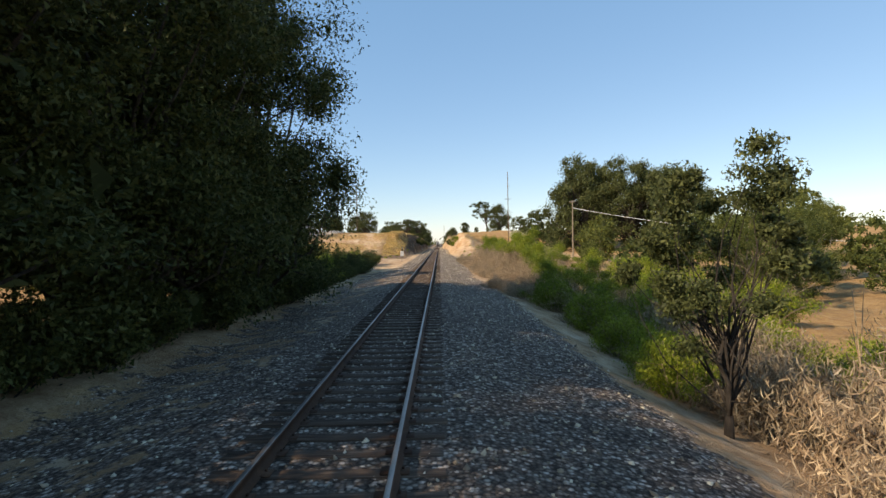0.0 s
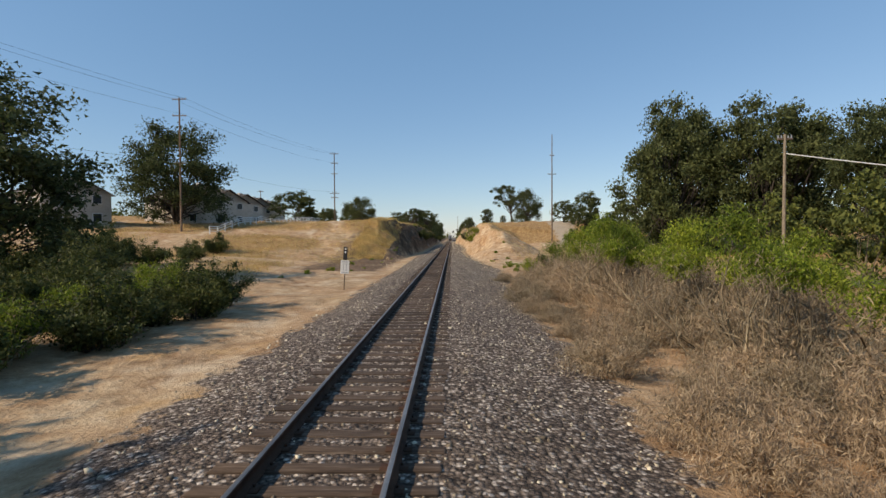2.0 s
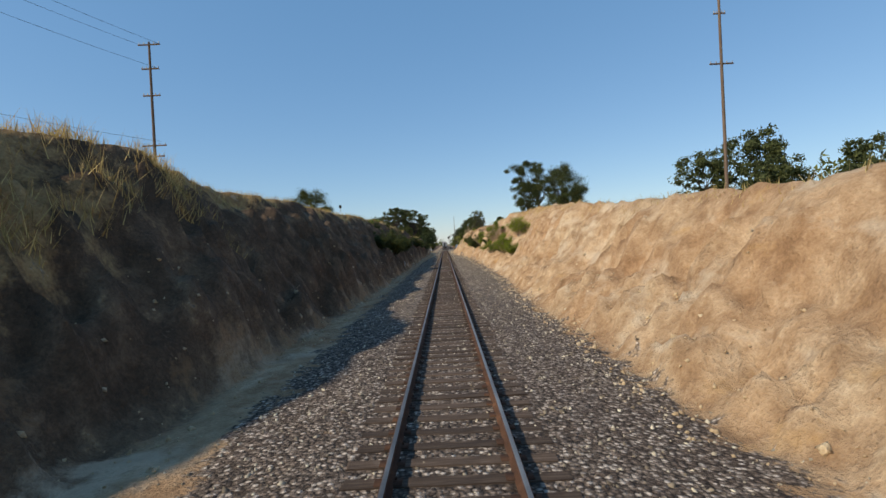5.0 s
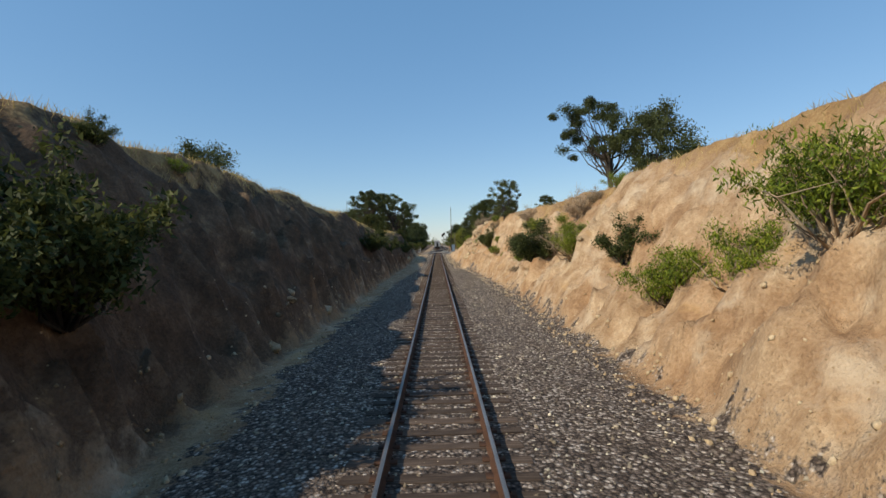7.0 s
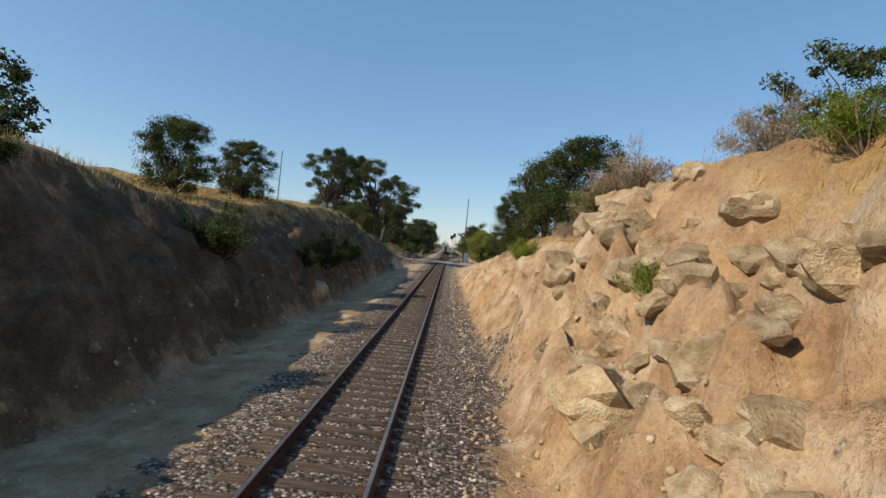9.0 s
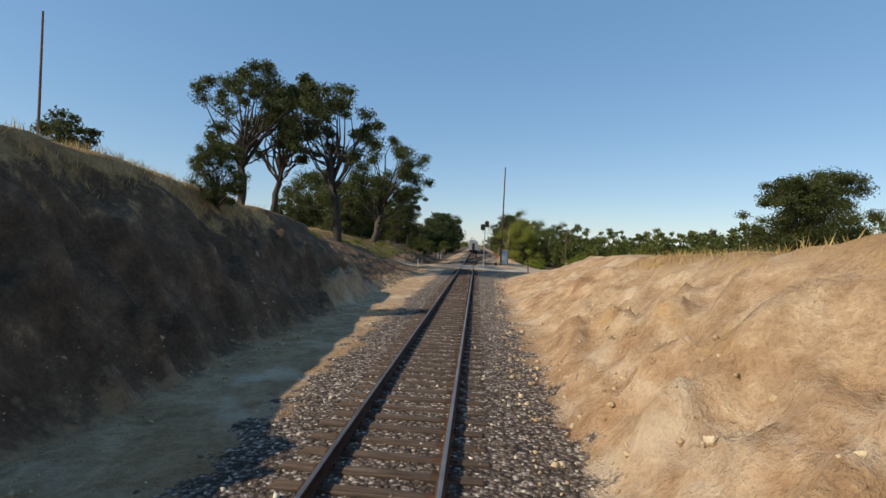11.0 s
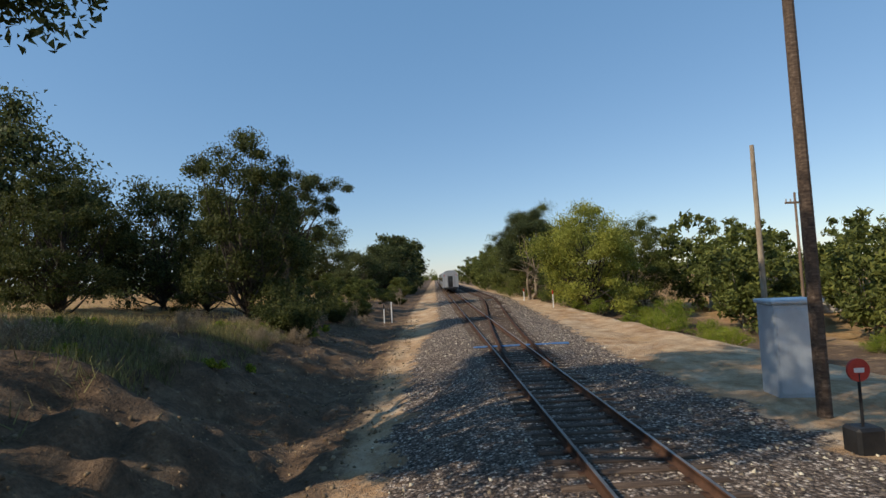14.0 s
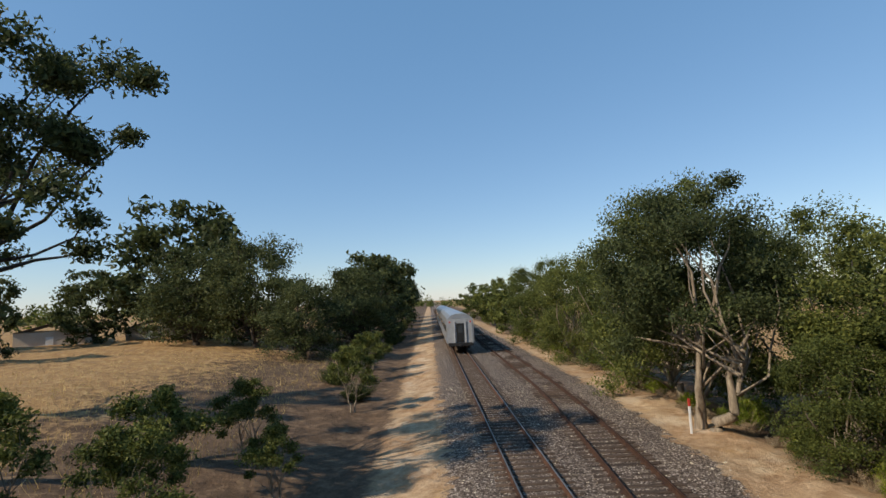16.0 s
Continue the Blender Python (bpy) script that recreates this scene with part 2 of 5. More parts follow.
# ---- mesh helpers ----
def mesh_np(name, verts, faces, mat, smooth=False):
    """A mesh from numpy arrays: verts (n, 3), faces (m, 3 or 4)."""
    me = bpy.data.meshes.new(name)
    verts, faces = np.asarray(verts, np.float32), np.asarray(faces, np.int32)
    k = faces.shape[1]
    me.vertices.add(len(verts))
    me.vertices.foreach_set("co", verts.ravel())
    me.loops.add(faces.size)
    me.loops.foreach_set("vertex_index", faces.ravel())
    me.polygons.add(len(faces))
    me.polygons.foreach_set("loop_start", np.arange(0, faces.size, k, dtype=np.int32))
    if smooth:
        me.polygons.foreach_set("use_smooth", np.ones(len(faces), bool))
    me.materials.append(mat)
    me.update(calc_edges=True)
    me.validate()
    return me


def bm_mesh(name, bm, mat):
    me = bpy.data.meshes.new(name)
    bmesh.ops.recalc_face_normals(bm, faces=bm.faces)
    bm.to_mesh(me)
    bm.free()
    for m in (mat if isinstance(mat, (list, tuple)) else (mat,)):
        me.materials.append(m)
    return me


def part(name, data, mat, parent, label="", at=None):
    """Links a bmesh or a mesh as one object under a thing or a part."""
    ob = new(name, bm_mesh(name, data, mat) if isinstance(data, bmesh.types.BMesh) else data)
    ob.parent = parent
    if at is not None:
        ob.matrix_basis = at
    return tagged(ob, label)


def thing(name, label, category, at=None, group="", kind=""):
    ob = new(name)
    ob.empty_display_size = 0.2
    if at is not None:
        ob.matrix_basis = at
    return tagged(ob, label, category, group, kind)


def box(bm, x0, y0, z0, x1, y1, z1, bevel=0.0, m=None):
    g = bmesh.ops.create_cube(bm, size=1.0)["verts"]
    mat = Matrix.Translation(((x0 + x1) / 2, (y0 + y1) / 2, (z0 + z1) / 2)) @ Matrix.Diagonal((x1 - x0, y1 - y0, z1 - z0, 1))
    bmesh.ops.transform(bm, matrix=(m @ mat) if m is not None else mat, verts=g)
    if bevel:
        edges = list({e for v in g for e in v.link_edges})
        bmesh.ops.bevel(bm, geom=edges, offset=bevel, segments=1, affect="EDGES")
    return bm


def boxes(*rows, bevel=0.0):
    bm = bmesh.new()
    for r in rows:
        box(bm, *r, bevel=bevel)
    return bm


def rod(bm, a, b, r0, r1=None, n=8):
    """A tapered round bar from a to b."""
    a, b = Vector(a), Vector(b)
    r1 = r0 if r1 is None else r1
    d = b - a
    g = bmesh.ops.create_cone(bm, cap_ends=True, segments=n, radius1=r0, radius2=r1, depth=d.length)["verts"]
    bmesh.ops.transform(bm, matrix=Matrix.Translation((a + b) / 2) @ d.to_track_quat("Z", "Y").to_matrix().to_4x4(), verts=g)
    return bm


def rods(*rows, n=8):
    bm = bmesh.new()
    for r in rows:
        rod(bm, *r, n=n)
    return bm


# ---- lie of the land ----
# For each stretch: toe, foot of the face and rim of the bank on either side, as offset and height; then the height 30 m and 90 m out.
STATIONS = []


def station(y, left, right):
    STATIONS.append((y, left, right))


station(-60, (5, -.6, 6, -.4, 8, -.2, 0, 0), (5.0, -.6, 7.0, -1.4, 10, -2.4, -3.0, -1))
station(18, (5, -.6, 6, -.4, 8, -.3, 0, 1), (4.6, -.6, 6.6, -1.4, 9.5, -2.4, -3.0, -1))
station(45, (5, -.6, 7, -.6, 10, -.7, -.8, 2), (4.6, -.5, 6, -.6, 9, -.9, -2.4, -1))
station(80, (4.3, -.5, 7, -.4, 10, -.3, 0.3, 4), (5.2, -.6, 7.5, -.7, 11, -.8, -1, -1))
station(104, (4.4, -.5, 7, -.35, 10, -.25, 0.7, 5), (5.6, -.6, 8, -.65, 11, -.7, -1, 0))
station(112, (4.8, -.5, 6.8, -.25, 10, 0, 1.6, 5.2), (5.2, -.5, 7, -.1, 10, -.2, -1, 0))
station(117, (4.9, -.4, 6.8, .7, 9.5, 1.6, 2.6, 5.3), (4.7, -.5, 6.8, .3, 9.5, .5, -1.2, 0))
station(123, (5, -.4, 6.9, 1.3, 9.2, 2.9, 3.4, 5.4), (4.4, -.4, 6.6, .9, 9, 2.0, -1.2, 0))
station(128, (5, -.4, 6.8, 1.8, 9, 5.0, 4.4, 5.6), (4.3, -.4, 6.5, 1.2, 8.6, 3.4, -1.2, 0))
station(136, (5, -.4, 6.6, 1.9, 9, 5.5, 4.8, 6), (4.2, -.4, 6.5, 1.3, 8.7, 3.7, -1.2, 0))
station(148, (4.8, -.4, 6.3, 1.8, 9, 5.3, 5, 6.5), (4.2, -.3, 6.8, 1.4, 9, 4.3, -1, 1))
station(165, (4.6, -.4, 5.8, 1.5, 9.0, 5.6, 6, 8), (4.9, -.3, 7, 1.5, 10, 5.5, 1, 2))
station(180, (4.7, -.4, 5.8, 1.5, 9.0, 5.9, 6.5, 8), (4.8, -.3, 6.8, 1.6, 9.7, 6.0, 6, 5))
station(200, (4.7, -.4, 5.8, 1.5, 8.9, 6.1, 6.5, 8), (4.8, -.3, 6.8, 1.6, 9.9, 6.3, 7, 6))
station(211, (4.7, -.4, 5.8, 1.5, 8.8, 6.0, 6.5, 8), (4.8, -.3, 6.6, 1.6, 9.5, 5.7, 7, 6))
station(235, (4.8, -.4, 5.8, 1.5, 8.6, 5.4, 6.5, 8), (4.4, -.3, 6.0, 1.7, 8.6, 5.8, 7.8, 7))
station(243, (4.7, -.4, 5.6, 1.3, 8.2, 5.0, 6.5, 8), (3.0, -.2, 4.9, 1.7, 7.5, 5.8, 7.8, 7))
station(251, (4.6, -.4, 5.6, 1.1, 8.2, 4.3, 6.5, 9), (3.3, -.2, 4.9, 1.8, 7.2, 5.3, 7.4, 6))
station(257, (4.6, -.4, 5.6, 1.0, 8.2, 3.7, 6.5, 9), (3.1, -.2, 4.7, 1.8, 6.9, 4.8, 6.6, 6))
station(266, (4.6, -.4, 5.6, 1.1, 8.2, 4.7, 6.5, 9), (3.0, -.2, 4.6, 1.7, 6.8, 4.3, 6, 6))
station(276, (4.8, -.4, 5.7, 1.2, 8.3, 5.2, 6.5, 9), (2.9, -.2, 4.6, 1.4, 6.9, 4.0, 5, 4))
station(290, (5, -.3, 6, 1.0, 8.5, 4.7, 6.2, 8), (3.0, -.2, 5.0, 1, 7.5, 2.9, 4, 3))
station(302, (5, -.3, 6.2, .8, 8.5, 3.8, 6.2, 8), (3.1, -.2, 5.2, .9, 8, 2.6, 3, 2))
station(312, (4.9, -.4, 6.2, .3, 10.5, 2.7, 6.3, 8), (3.3, -.2, 5.6, .8, 9, 2.4, 2, 1))
station(323, (5.0, -.4, 6.5, .2, 10.8, 2.3, 6.3, 8), (3.8, -.25, 6.0, .5, 10, 1.6, 1.2, .5))
station(331, (5, -.5, 8, 0, 11, 1.7, 6.2, 8), (5.0, -.3, 7.0, .1, 11, .5, .6, .5))
station(338, (4, -.12, 7, -.2, 11, .8, 5.9, 7.5), (4, -.1, 7, -.1, 11, 0, 0, 0))
station(347, (4, -.12, 7, -.3, 11, 1.1, 5.5, 7), (4, -.1, 7, -.1, 11, -.1, -.2, 0))
station(357, (4.5, -.7, 7, -1.0, 12, 2.1, 4.8, 6), (6.5, -.2, 9, -.3, 12, -.8, -1.5, -1))
station(380, (5, -.8, 7, -.9, 12, .6, 2, 4), (7, -.3, 8.7, -.2, 12, -1.5, -2.5, -1))
station(412, (5, -.6, 7, -.8, 12, -.3, 1.2, 2), (7.6, -.3, 9.0, -.3, 13, -1.0, -2, -1))
station(700, (5, -.5, 7, -.6, 12, -.3, 1, 2), (8.0, -.4, 10, -.8, 13, -1.2, -1, 0))
SY = np.array([s[0] for s in STATIONS], float)
SL = np.array([s[1] for s in STATIONS], float)
SR = np.array([s[2] for s in STATIONS], float)


def bank(y, side):
    rows = SL if side < 0 else SR
    return [np.interp(y, SY, rows[:, k]) for k in range(8)]


def crossing(y):
    """1 on the level crossing, 0 away from it."""
    return np.clip(np.minimum((y - 337.0) / 1.5, (347.4 - y) / 1.5), 0, 1)


LATTICE = np.random.default_rng(2).permutation(4096)


def relief(x, y, z=0.0):
    """Smooth noise from about -1 to 1 with a grain of one metre, for arrays."""
    x, y = np.asarray(x, float) + z * 37.3, np.asarray(y, float) + z * 11.9
    xi, yi = np.floor(x).astype(int), np.floor(y).astype(int)
    u, v = x - xi, y - yi

    def corner(dx, dy):
        h = LATTICE[(LATTICE[(xi + dx) % 4096] + yi + dy) % 4096] * (2 * math.pi / 4096)
        return np.cos(h) * (u - dx) + np.sin(h) * (v - dy)
    su, sv = u * u * u * (u * (u * 6 - 15) + 10), v * v * v * (v * (v * 6 - 15) + 10)
    a, b = corner(0, 0) * (1 - su) + corner(1, 0) * su, corner(0, 1) * (1 - su) + corner(1, 1) * su
    return 1.5 * (a * (1 - sv) + b * sv)


def siding_room(y):
    return 4.4 * np.clip((y - 366) / 55.0, 0, 1)


def land(x, y, side):
    """Heights of one side of the land: bed, shoulder, foot and face of the bank, the country behind."""
    a = np.abs(x)
    tx, tz, fx, fz, rx, rz, bz, wz = bank(y, side)
    face = np.maximum(0.0, rz - fz)
    cut = np.clip((face - 0.8) / 1.5, 0, 1)
    # buttresses, gullies and slumps of the face
    wob = relief(y * 0.13, side * 9.0 + a * 0.02, 1.5) * 0.9 + relief(y * 0.42, a * 0.35, 4.0 + side) * 0.4
    calm = np.clip((rx - 0.1 - a) / 1.5, 0, 1)
    wob = wob - 0.6 * cut * calm * (1 - np.abs(relief(y * 0.75, a * 0.18, 6.0 + side))) ** 4 + 0.3 * calm * relief(y * 0.5, a * 1.7, 8.0)
    a = a - wob * np.minimum(1.0, face * 0.35 + 0.15) * np.clip(a - tx + 0.5, 0, 1) * np.clip((rx + 14 - a) / 8, 0, 1)
    shoulder = 1.75 + (siding_room(y) if side > 0 else 0 * y)
    push = np.maximum(0, siding_room(y) - 3) if side > 0 else 0 * y
    cz = crossing(y)
    bed = -0.19 * (1 - cz) - 0.03 * cz
    far = np.where((y > 112) & (y < 172), 17.0, 30.0) if side > 0 else 30.0 + 0 * y
    xs = [0 * y, shoulder, np.maximum(shoulder + 0.6, tx), fx + push, rx + push, far, 90 + 0 * y, 400 + 0 * y]
    zs = [bed, bed, tz, fz, rz, bz, wz, wz + 1.0]
    z = zs[-1] + 0 * a
    for k in range(7):
        f = np.clip((a - xs[k]) / np.maximum(xs[k + 1] - xs[k], 1e-3), 0, 1)
        z = np.where((a >= xs[k]) & (a < xs[k + 1]), zs[k] + (zs[k + 1] - zs[k]) * f, z)
    amp = np.interp(a, [1.6, 3.0, 6.0, 40.0], [0.0, 0.04, 0.14, 0.5])
    z = z + amp * (relief(x * 0.35, y * 0.35, 3.3) + 0.6 * relief(x * 1.1, y * 1.1, 7.7) * np.minimum(1.0, 0.3 + face * 0.25))
    on_face = cut * np.clip((a - tx) / 0.8, 0, 1) * np.clip((rx - 0.1 - a) / 1.0, 0, 1)
    rocky = 1 + 1.2 * np.clip(1 - np.abs(y - 248) / 12, 0, 1) * (side > 0)
    crag = 0.42 * relief(x * 1.1, y * 0.9, 5.0) + 0.3 * (0.5 - np.abs(relief(x * 2.0, y * 1.6, 1.0))) + 0.14 * relief(x * 3.6, y * 3.0, 2.0)
    return z + on_face * rocky * crag * np.clip((312 - y) / 14, 0.3, 1)


def zones(x, y, side):
    """Shares of ballast, dry grass, paving and brown undergrowth darkened for shade."""
    a = np.abs(x)
    tx, tz, fx, fz, rx, rz, bz, wz = bank(y, side)
    cz = crossing(y)
    if side < 0:
        edge = np.interp(y, [0, 20, 48, 55, 62, 130, 200, 225, 240, 300, 345, 350, 375, 386, 400], [2.6, 2.8, 3.0, 3.2, 3.4, 3.5, 3.9, 3.2, 2.2, 2.4, 2.6, 4.2, 4.2, 3.0, 2.9])
    else:
        edge = np.interp(y, [0, 26, 42, 75, 100, 108, 116, 145, 165, 210, 238, 243, 252, 262, 300, 320, 327, 335, 366], [5.4, 5.2, 4.1, 4.8, 5.8, 4.6, 4.1, 3.8, 4.5, 4.7, 4.0, 2.4, 3.3, 2.8, 2.6, 2.9, 4.1, 4.6, 3.8]) + siding_room(y) * 0.85
    ballast = np.clip((edge + 0.7 - a) / 1.4, 0, 1) * (1 - cz)
    if side < 0:  # thin gravel over the path beside the first trees
        ballast = np.maximum(ballast, 0.62 * np.clip((6.6 - a) / 1.5, 0, 1) * np.clip((58 - y) / 6, 0, 1))
    high = np.where(rz > 1.0, np.clip((a - rx + 1.2) / 1.6, 0, 1), np.clip((a - rx) / 6.0, 0, 1) * 0.85)
    paving, shaded_growth = 0 * a, 0 * a
    if side < 0:
        hill = (y > 60) & (y < 135)
        high = np.where(hill & (a <= 13) & (y <= 112), high * 0.35, high)
        lane = 8.0 + (y - 60) * 0.12
        high = np.where(hill, high * np.clip(np.abs(a - lane) / 2.0, 0, 1), high)
        high = np.where(hill, high * np.clip(0.55 + 1.1 * relief(x * 0.09, y * 0.17, 2.0), 0, 1), high)
        nose = np.clip((y - 112) / 4, 0, 1) * np.clip((136 - y) / 4, 0, 1) * np.clip((a - 6.4) / 1.0, 0, 1) * np.clip((12.5 - a) / 1.5, 0, 1)
        high = np.maximum(high, nose * 0.75)
        shaded_growth = np.where((y > 130) & (y < 300) & (rz > 2), np.clip((a - tx + 0.6) / 1.2, 0, 1) * np.clip((rx + 0.8 - a) / 1.0, 0, 1), shaded_growth)
        shaded_growth = np.where((y > 94) & (y <= 130), 0.75 * np.clip((a - 4.6) / 1.0, 0, 1) * np.clip((14 - a) / 3, 0, 1), shaded_growth)
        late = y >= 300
        shaded_growth = np.where(late, np.clip((a - tx - 0.1) / 1.2, 0, 1) * np.clip((32 - a) / 8.0, 0, 1) * (1 - cz * np.clip((11 - a) / 4, 0, 1)), shaded_growth)
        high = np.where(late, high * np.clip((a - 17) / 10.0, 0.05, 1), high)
    else:
        high = np.where((y > 85) & (y < 165), high * np.clip((a - 30) / 10, 0.15, 1), high)
        high = np.where((y > 300) & (y < 345), high * np.clip((a - 11) / 3, 0, 1), high)
        mid = np.interp(y, [95, 112, 150, 185, 230], [12, 17.5, 26.5, 30, 34])
        paving = np.where((x > 9) & (y > 95) & (y < 230), np.clip((3.4 - np.abs(x - mid)) / 1.0, 0, 1), paving)
        shaded_growth = np.where(y > 365, np.clip((a - 9.0) / 3.0, 0, 0.9) * np.clip((24 - a) / 6, 0, 1), shaded_growth)
        high = np.where((y > 365) & (a < 22), high * 0.3, high)
    shaded_growth = np.where(y < 26, 0.7 * np.clip((a - 6) / 3.0, 0, 1), shaded_growth)
    share = 1.0 if side > 0 else np.clip((10 - a) / 6, 0.0, 0.45)
    paving = np.where((cz > 0) & (a > 1), np.maximum(paving, cz * share), paving)
    return ballast, high, paving, shaded_growth

# ---- ground ----
def spread(near, fine, far, ratio):
    """Even steps to near, then ever longer ones to far."""
    out, step = list(np.arange(0, near, fine)), fine
    v = near
    while v < far:
        out.append(v)
        step *= ratio
        v += step
    return out + [far]


half = spread(11.4, 0.2, 3500, 1.14)
GX = np.array([-v for v in reversed(half[1:])] + half)
GY = np.array([-60 - v for v in reversed(spread(20, 4.0, 1500, 1.4))] + list(np.arange(-59.5, -10, 2.0)) + list(np.arange(-10, 108, 0.5)) + list(np.arange(108, 300, 0.27)) + list(np.arange(300, 400, 0.42)) + list(np.arange(400, 430, 0.8)) + [430 + v for v in spread(60, 1.0, 3500, 1.2)])
XX, YY = np.meshgrid(GX, GY)
WEST = XX < 0
GZ = np.where(WEST, land(XX, YY, -1), land(XX, YY, 1))
GZONE = np.where(WEST[..., None], np.stack(zones(XX, YY, -1), -1), np.stack(zones(XX, YY, 1), -1))


def cell(x, y):
    i = min(max(int(np.searchsorted(GX, x)) - 1, 0), len(GX) - 2)
    j = min(max(int(np.searchsorted(GY, y)) - 1, 0), len(GY) - 2)
    return i, j, (x - GX[i]) / (GX[i + 1] - GX[i]), (y - GY[j]) / (GY[j + 1] - GY[j])


def ground_z(x, y):
    """The height of the ground at a place."""
    i, j, u, v = cell(x, y)
    return float((GZ[j, i] * (1 - u) + GZ[j, i + 1] * u) * (1 - v) + (GZ[j + 1, i] * (1 - u) + GZ[j + 1, i + 1] * u) * v)


def zone_at(x, y):
    i, j, u, v = cell(x, y)
    return GZONE[j + (v > 0.5), i + (u > 0.5)]


def build_ground():
    ny, nx = GZ.shape
    i = np.arange(nx * ny).reshape(ny, nx)
    faces = np.stack([i[:-1, :-1], i[:-1, 1:], i[1:, 1:], i[1:, :-1]], -1).reshape(-1, 4)
    me = mesh_np("ground", np.stack([XX, YY, GZ], -1).reshape(-1, 3), faces, M_GROUND, True)
    attr = me.color_attributes.new("zone", "FLOAT_COLOR", "POINT")
    attr.data.foreach_set("color", GZONE.astype(np.float32).ravel())
    return tagged(new("ground", me), "sandy earth with grey ballast and dry grass", "ground", kind="structure")


build_ground()

# ---- trees and shrubs ----
def leaf_cloud(rng, centres, radii, count, size, flat=0.75, upright=0.0, thin=0.9):
    """Verts of many small kite-shaped leaf sprays round the centres."""
    k = rng.integers(0, len(centres), count)
    d = rng.normal(size=(count, 3))
    d /= np.linalg.norm(d, axis=1)[:, None]
    rad = radii[k] * np.minimum(np.abs(rng.normal(0.55, 0.33, count)), 1.0)
    p = centres[k] + d * rad[:, None] * (1, 1, flat)
    u = rng.normal(size=(count, 3))
    u[:, 2] = u[:, 2] * (1 - upright) + upright * 2.5
    u /= np.linalg.norm(u, axis=1)[:, None]
    w = np.cross(u, rng.normal(size=(count, 3)))
    w /= np.linalg.norm(w, axis=1)[:, None] + 1e-9
    s = size * rng.uniform(0.55, 1.4, count)[:, None]
    return np.stack([p - u * s * 0.9, p + u * s * 0.9 + w * s * 0.25 * thin, p + w * s * thin - u * s * 0.15], 1).reshape(-1, 3)


def sprays(n):
    return np.arange(n * 3).reshape(-1, 3)


def limb_mesh(name, paths, mat, n=7):
    """Bent tapering round limbs; each path is a list of (point, radius)."""
    verts, faces = [], []
    for path in paths:
        start = len(verts)
        for j, (p, r) in enumerate(path):
            q = path[min(j + 1, len(path) - 1)][0]
            o = path[max(j - 1, 0)][0]
            t = (Vector(q) - Vector(o)).normalized()
            a = t.orthogonal().normalized()
            b = t.cross(a)
            for s in range(n):
                ang = 2 * math.pi * s / n
                verts.append(tuple(Vector(p) + (a * math.cos(ang) + b * math.sin(ang)) * r))
        for j in range(len(path) - 1):
            for s in range(n):
                a0, a1 = start + j * n + s, start + j * n + (s + 1) % n
                faces.append((a0, a1, a1 + n, a0 + n))
    return mesh_np(name, verts, faces, mat, True)


def bent(rng, a, b, r0, r1, steps=5, sag=0.12):
    a, b = Vector(a), Vector(b)
    side = Vector(rng.normal(size=3)) * (b - a).length * sag
    out = []
    for j in range(steps + 1):
        f = j / steps
        jit = Vector(rng.normal(size=3)) * (b - a).length * 0.025 * (0 < j < steps)
        out.append((a.lerp(b, f) + side * math.sin(math.pi * f) + jit, r0 + (r1 - r0) * f))
    return out


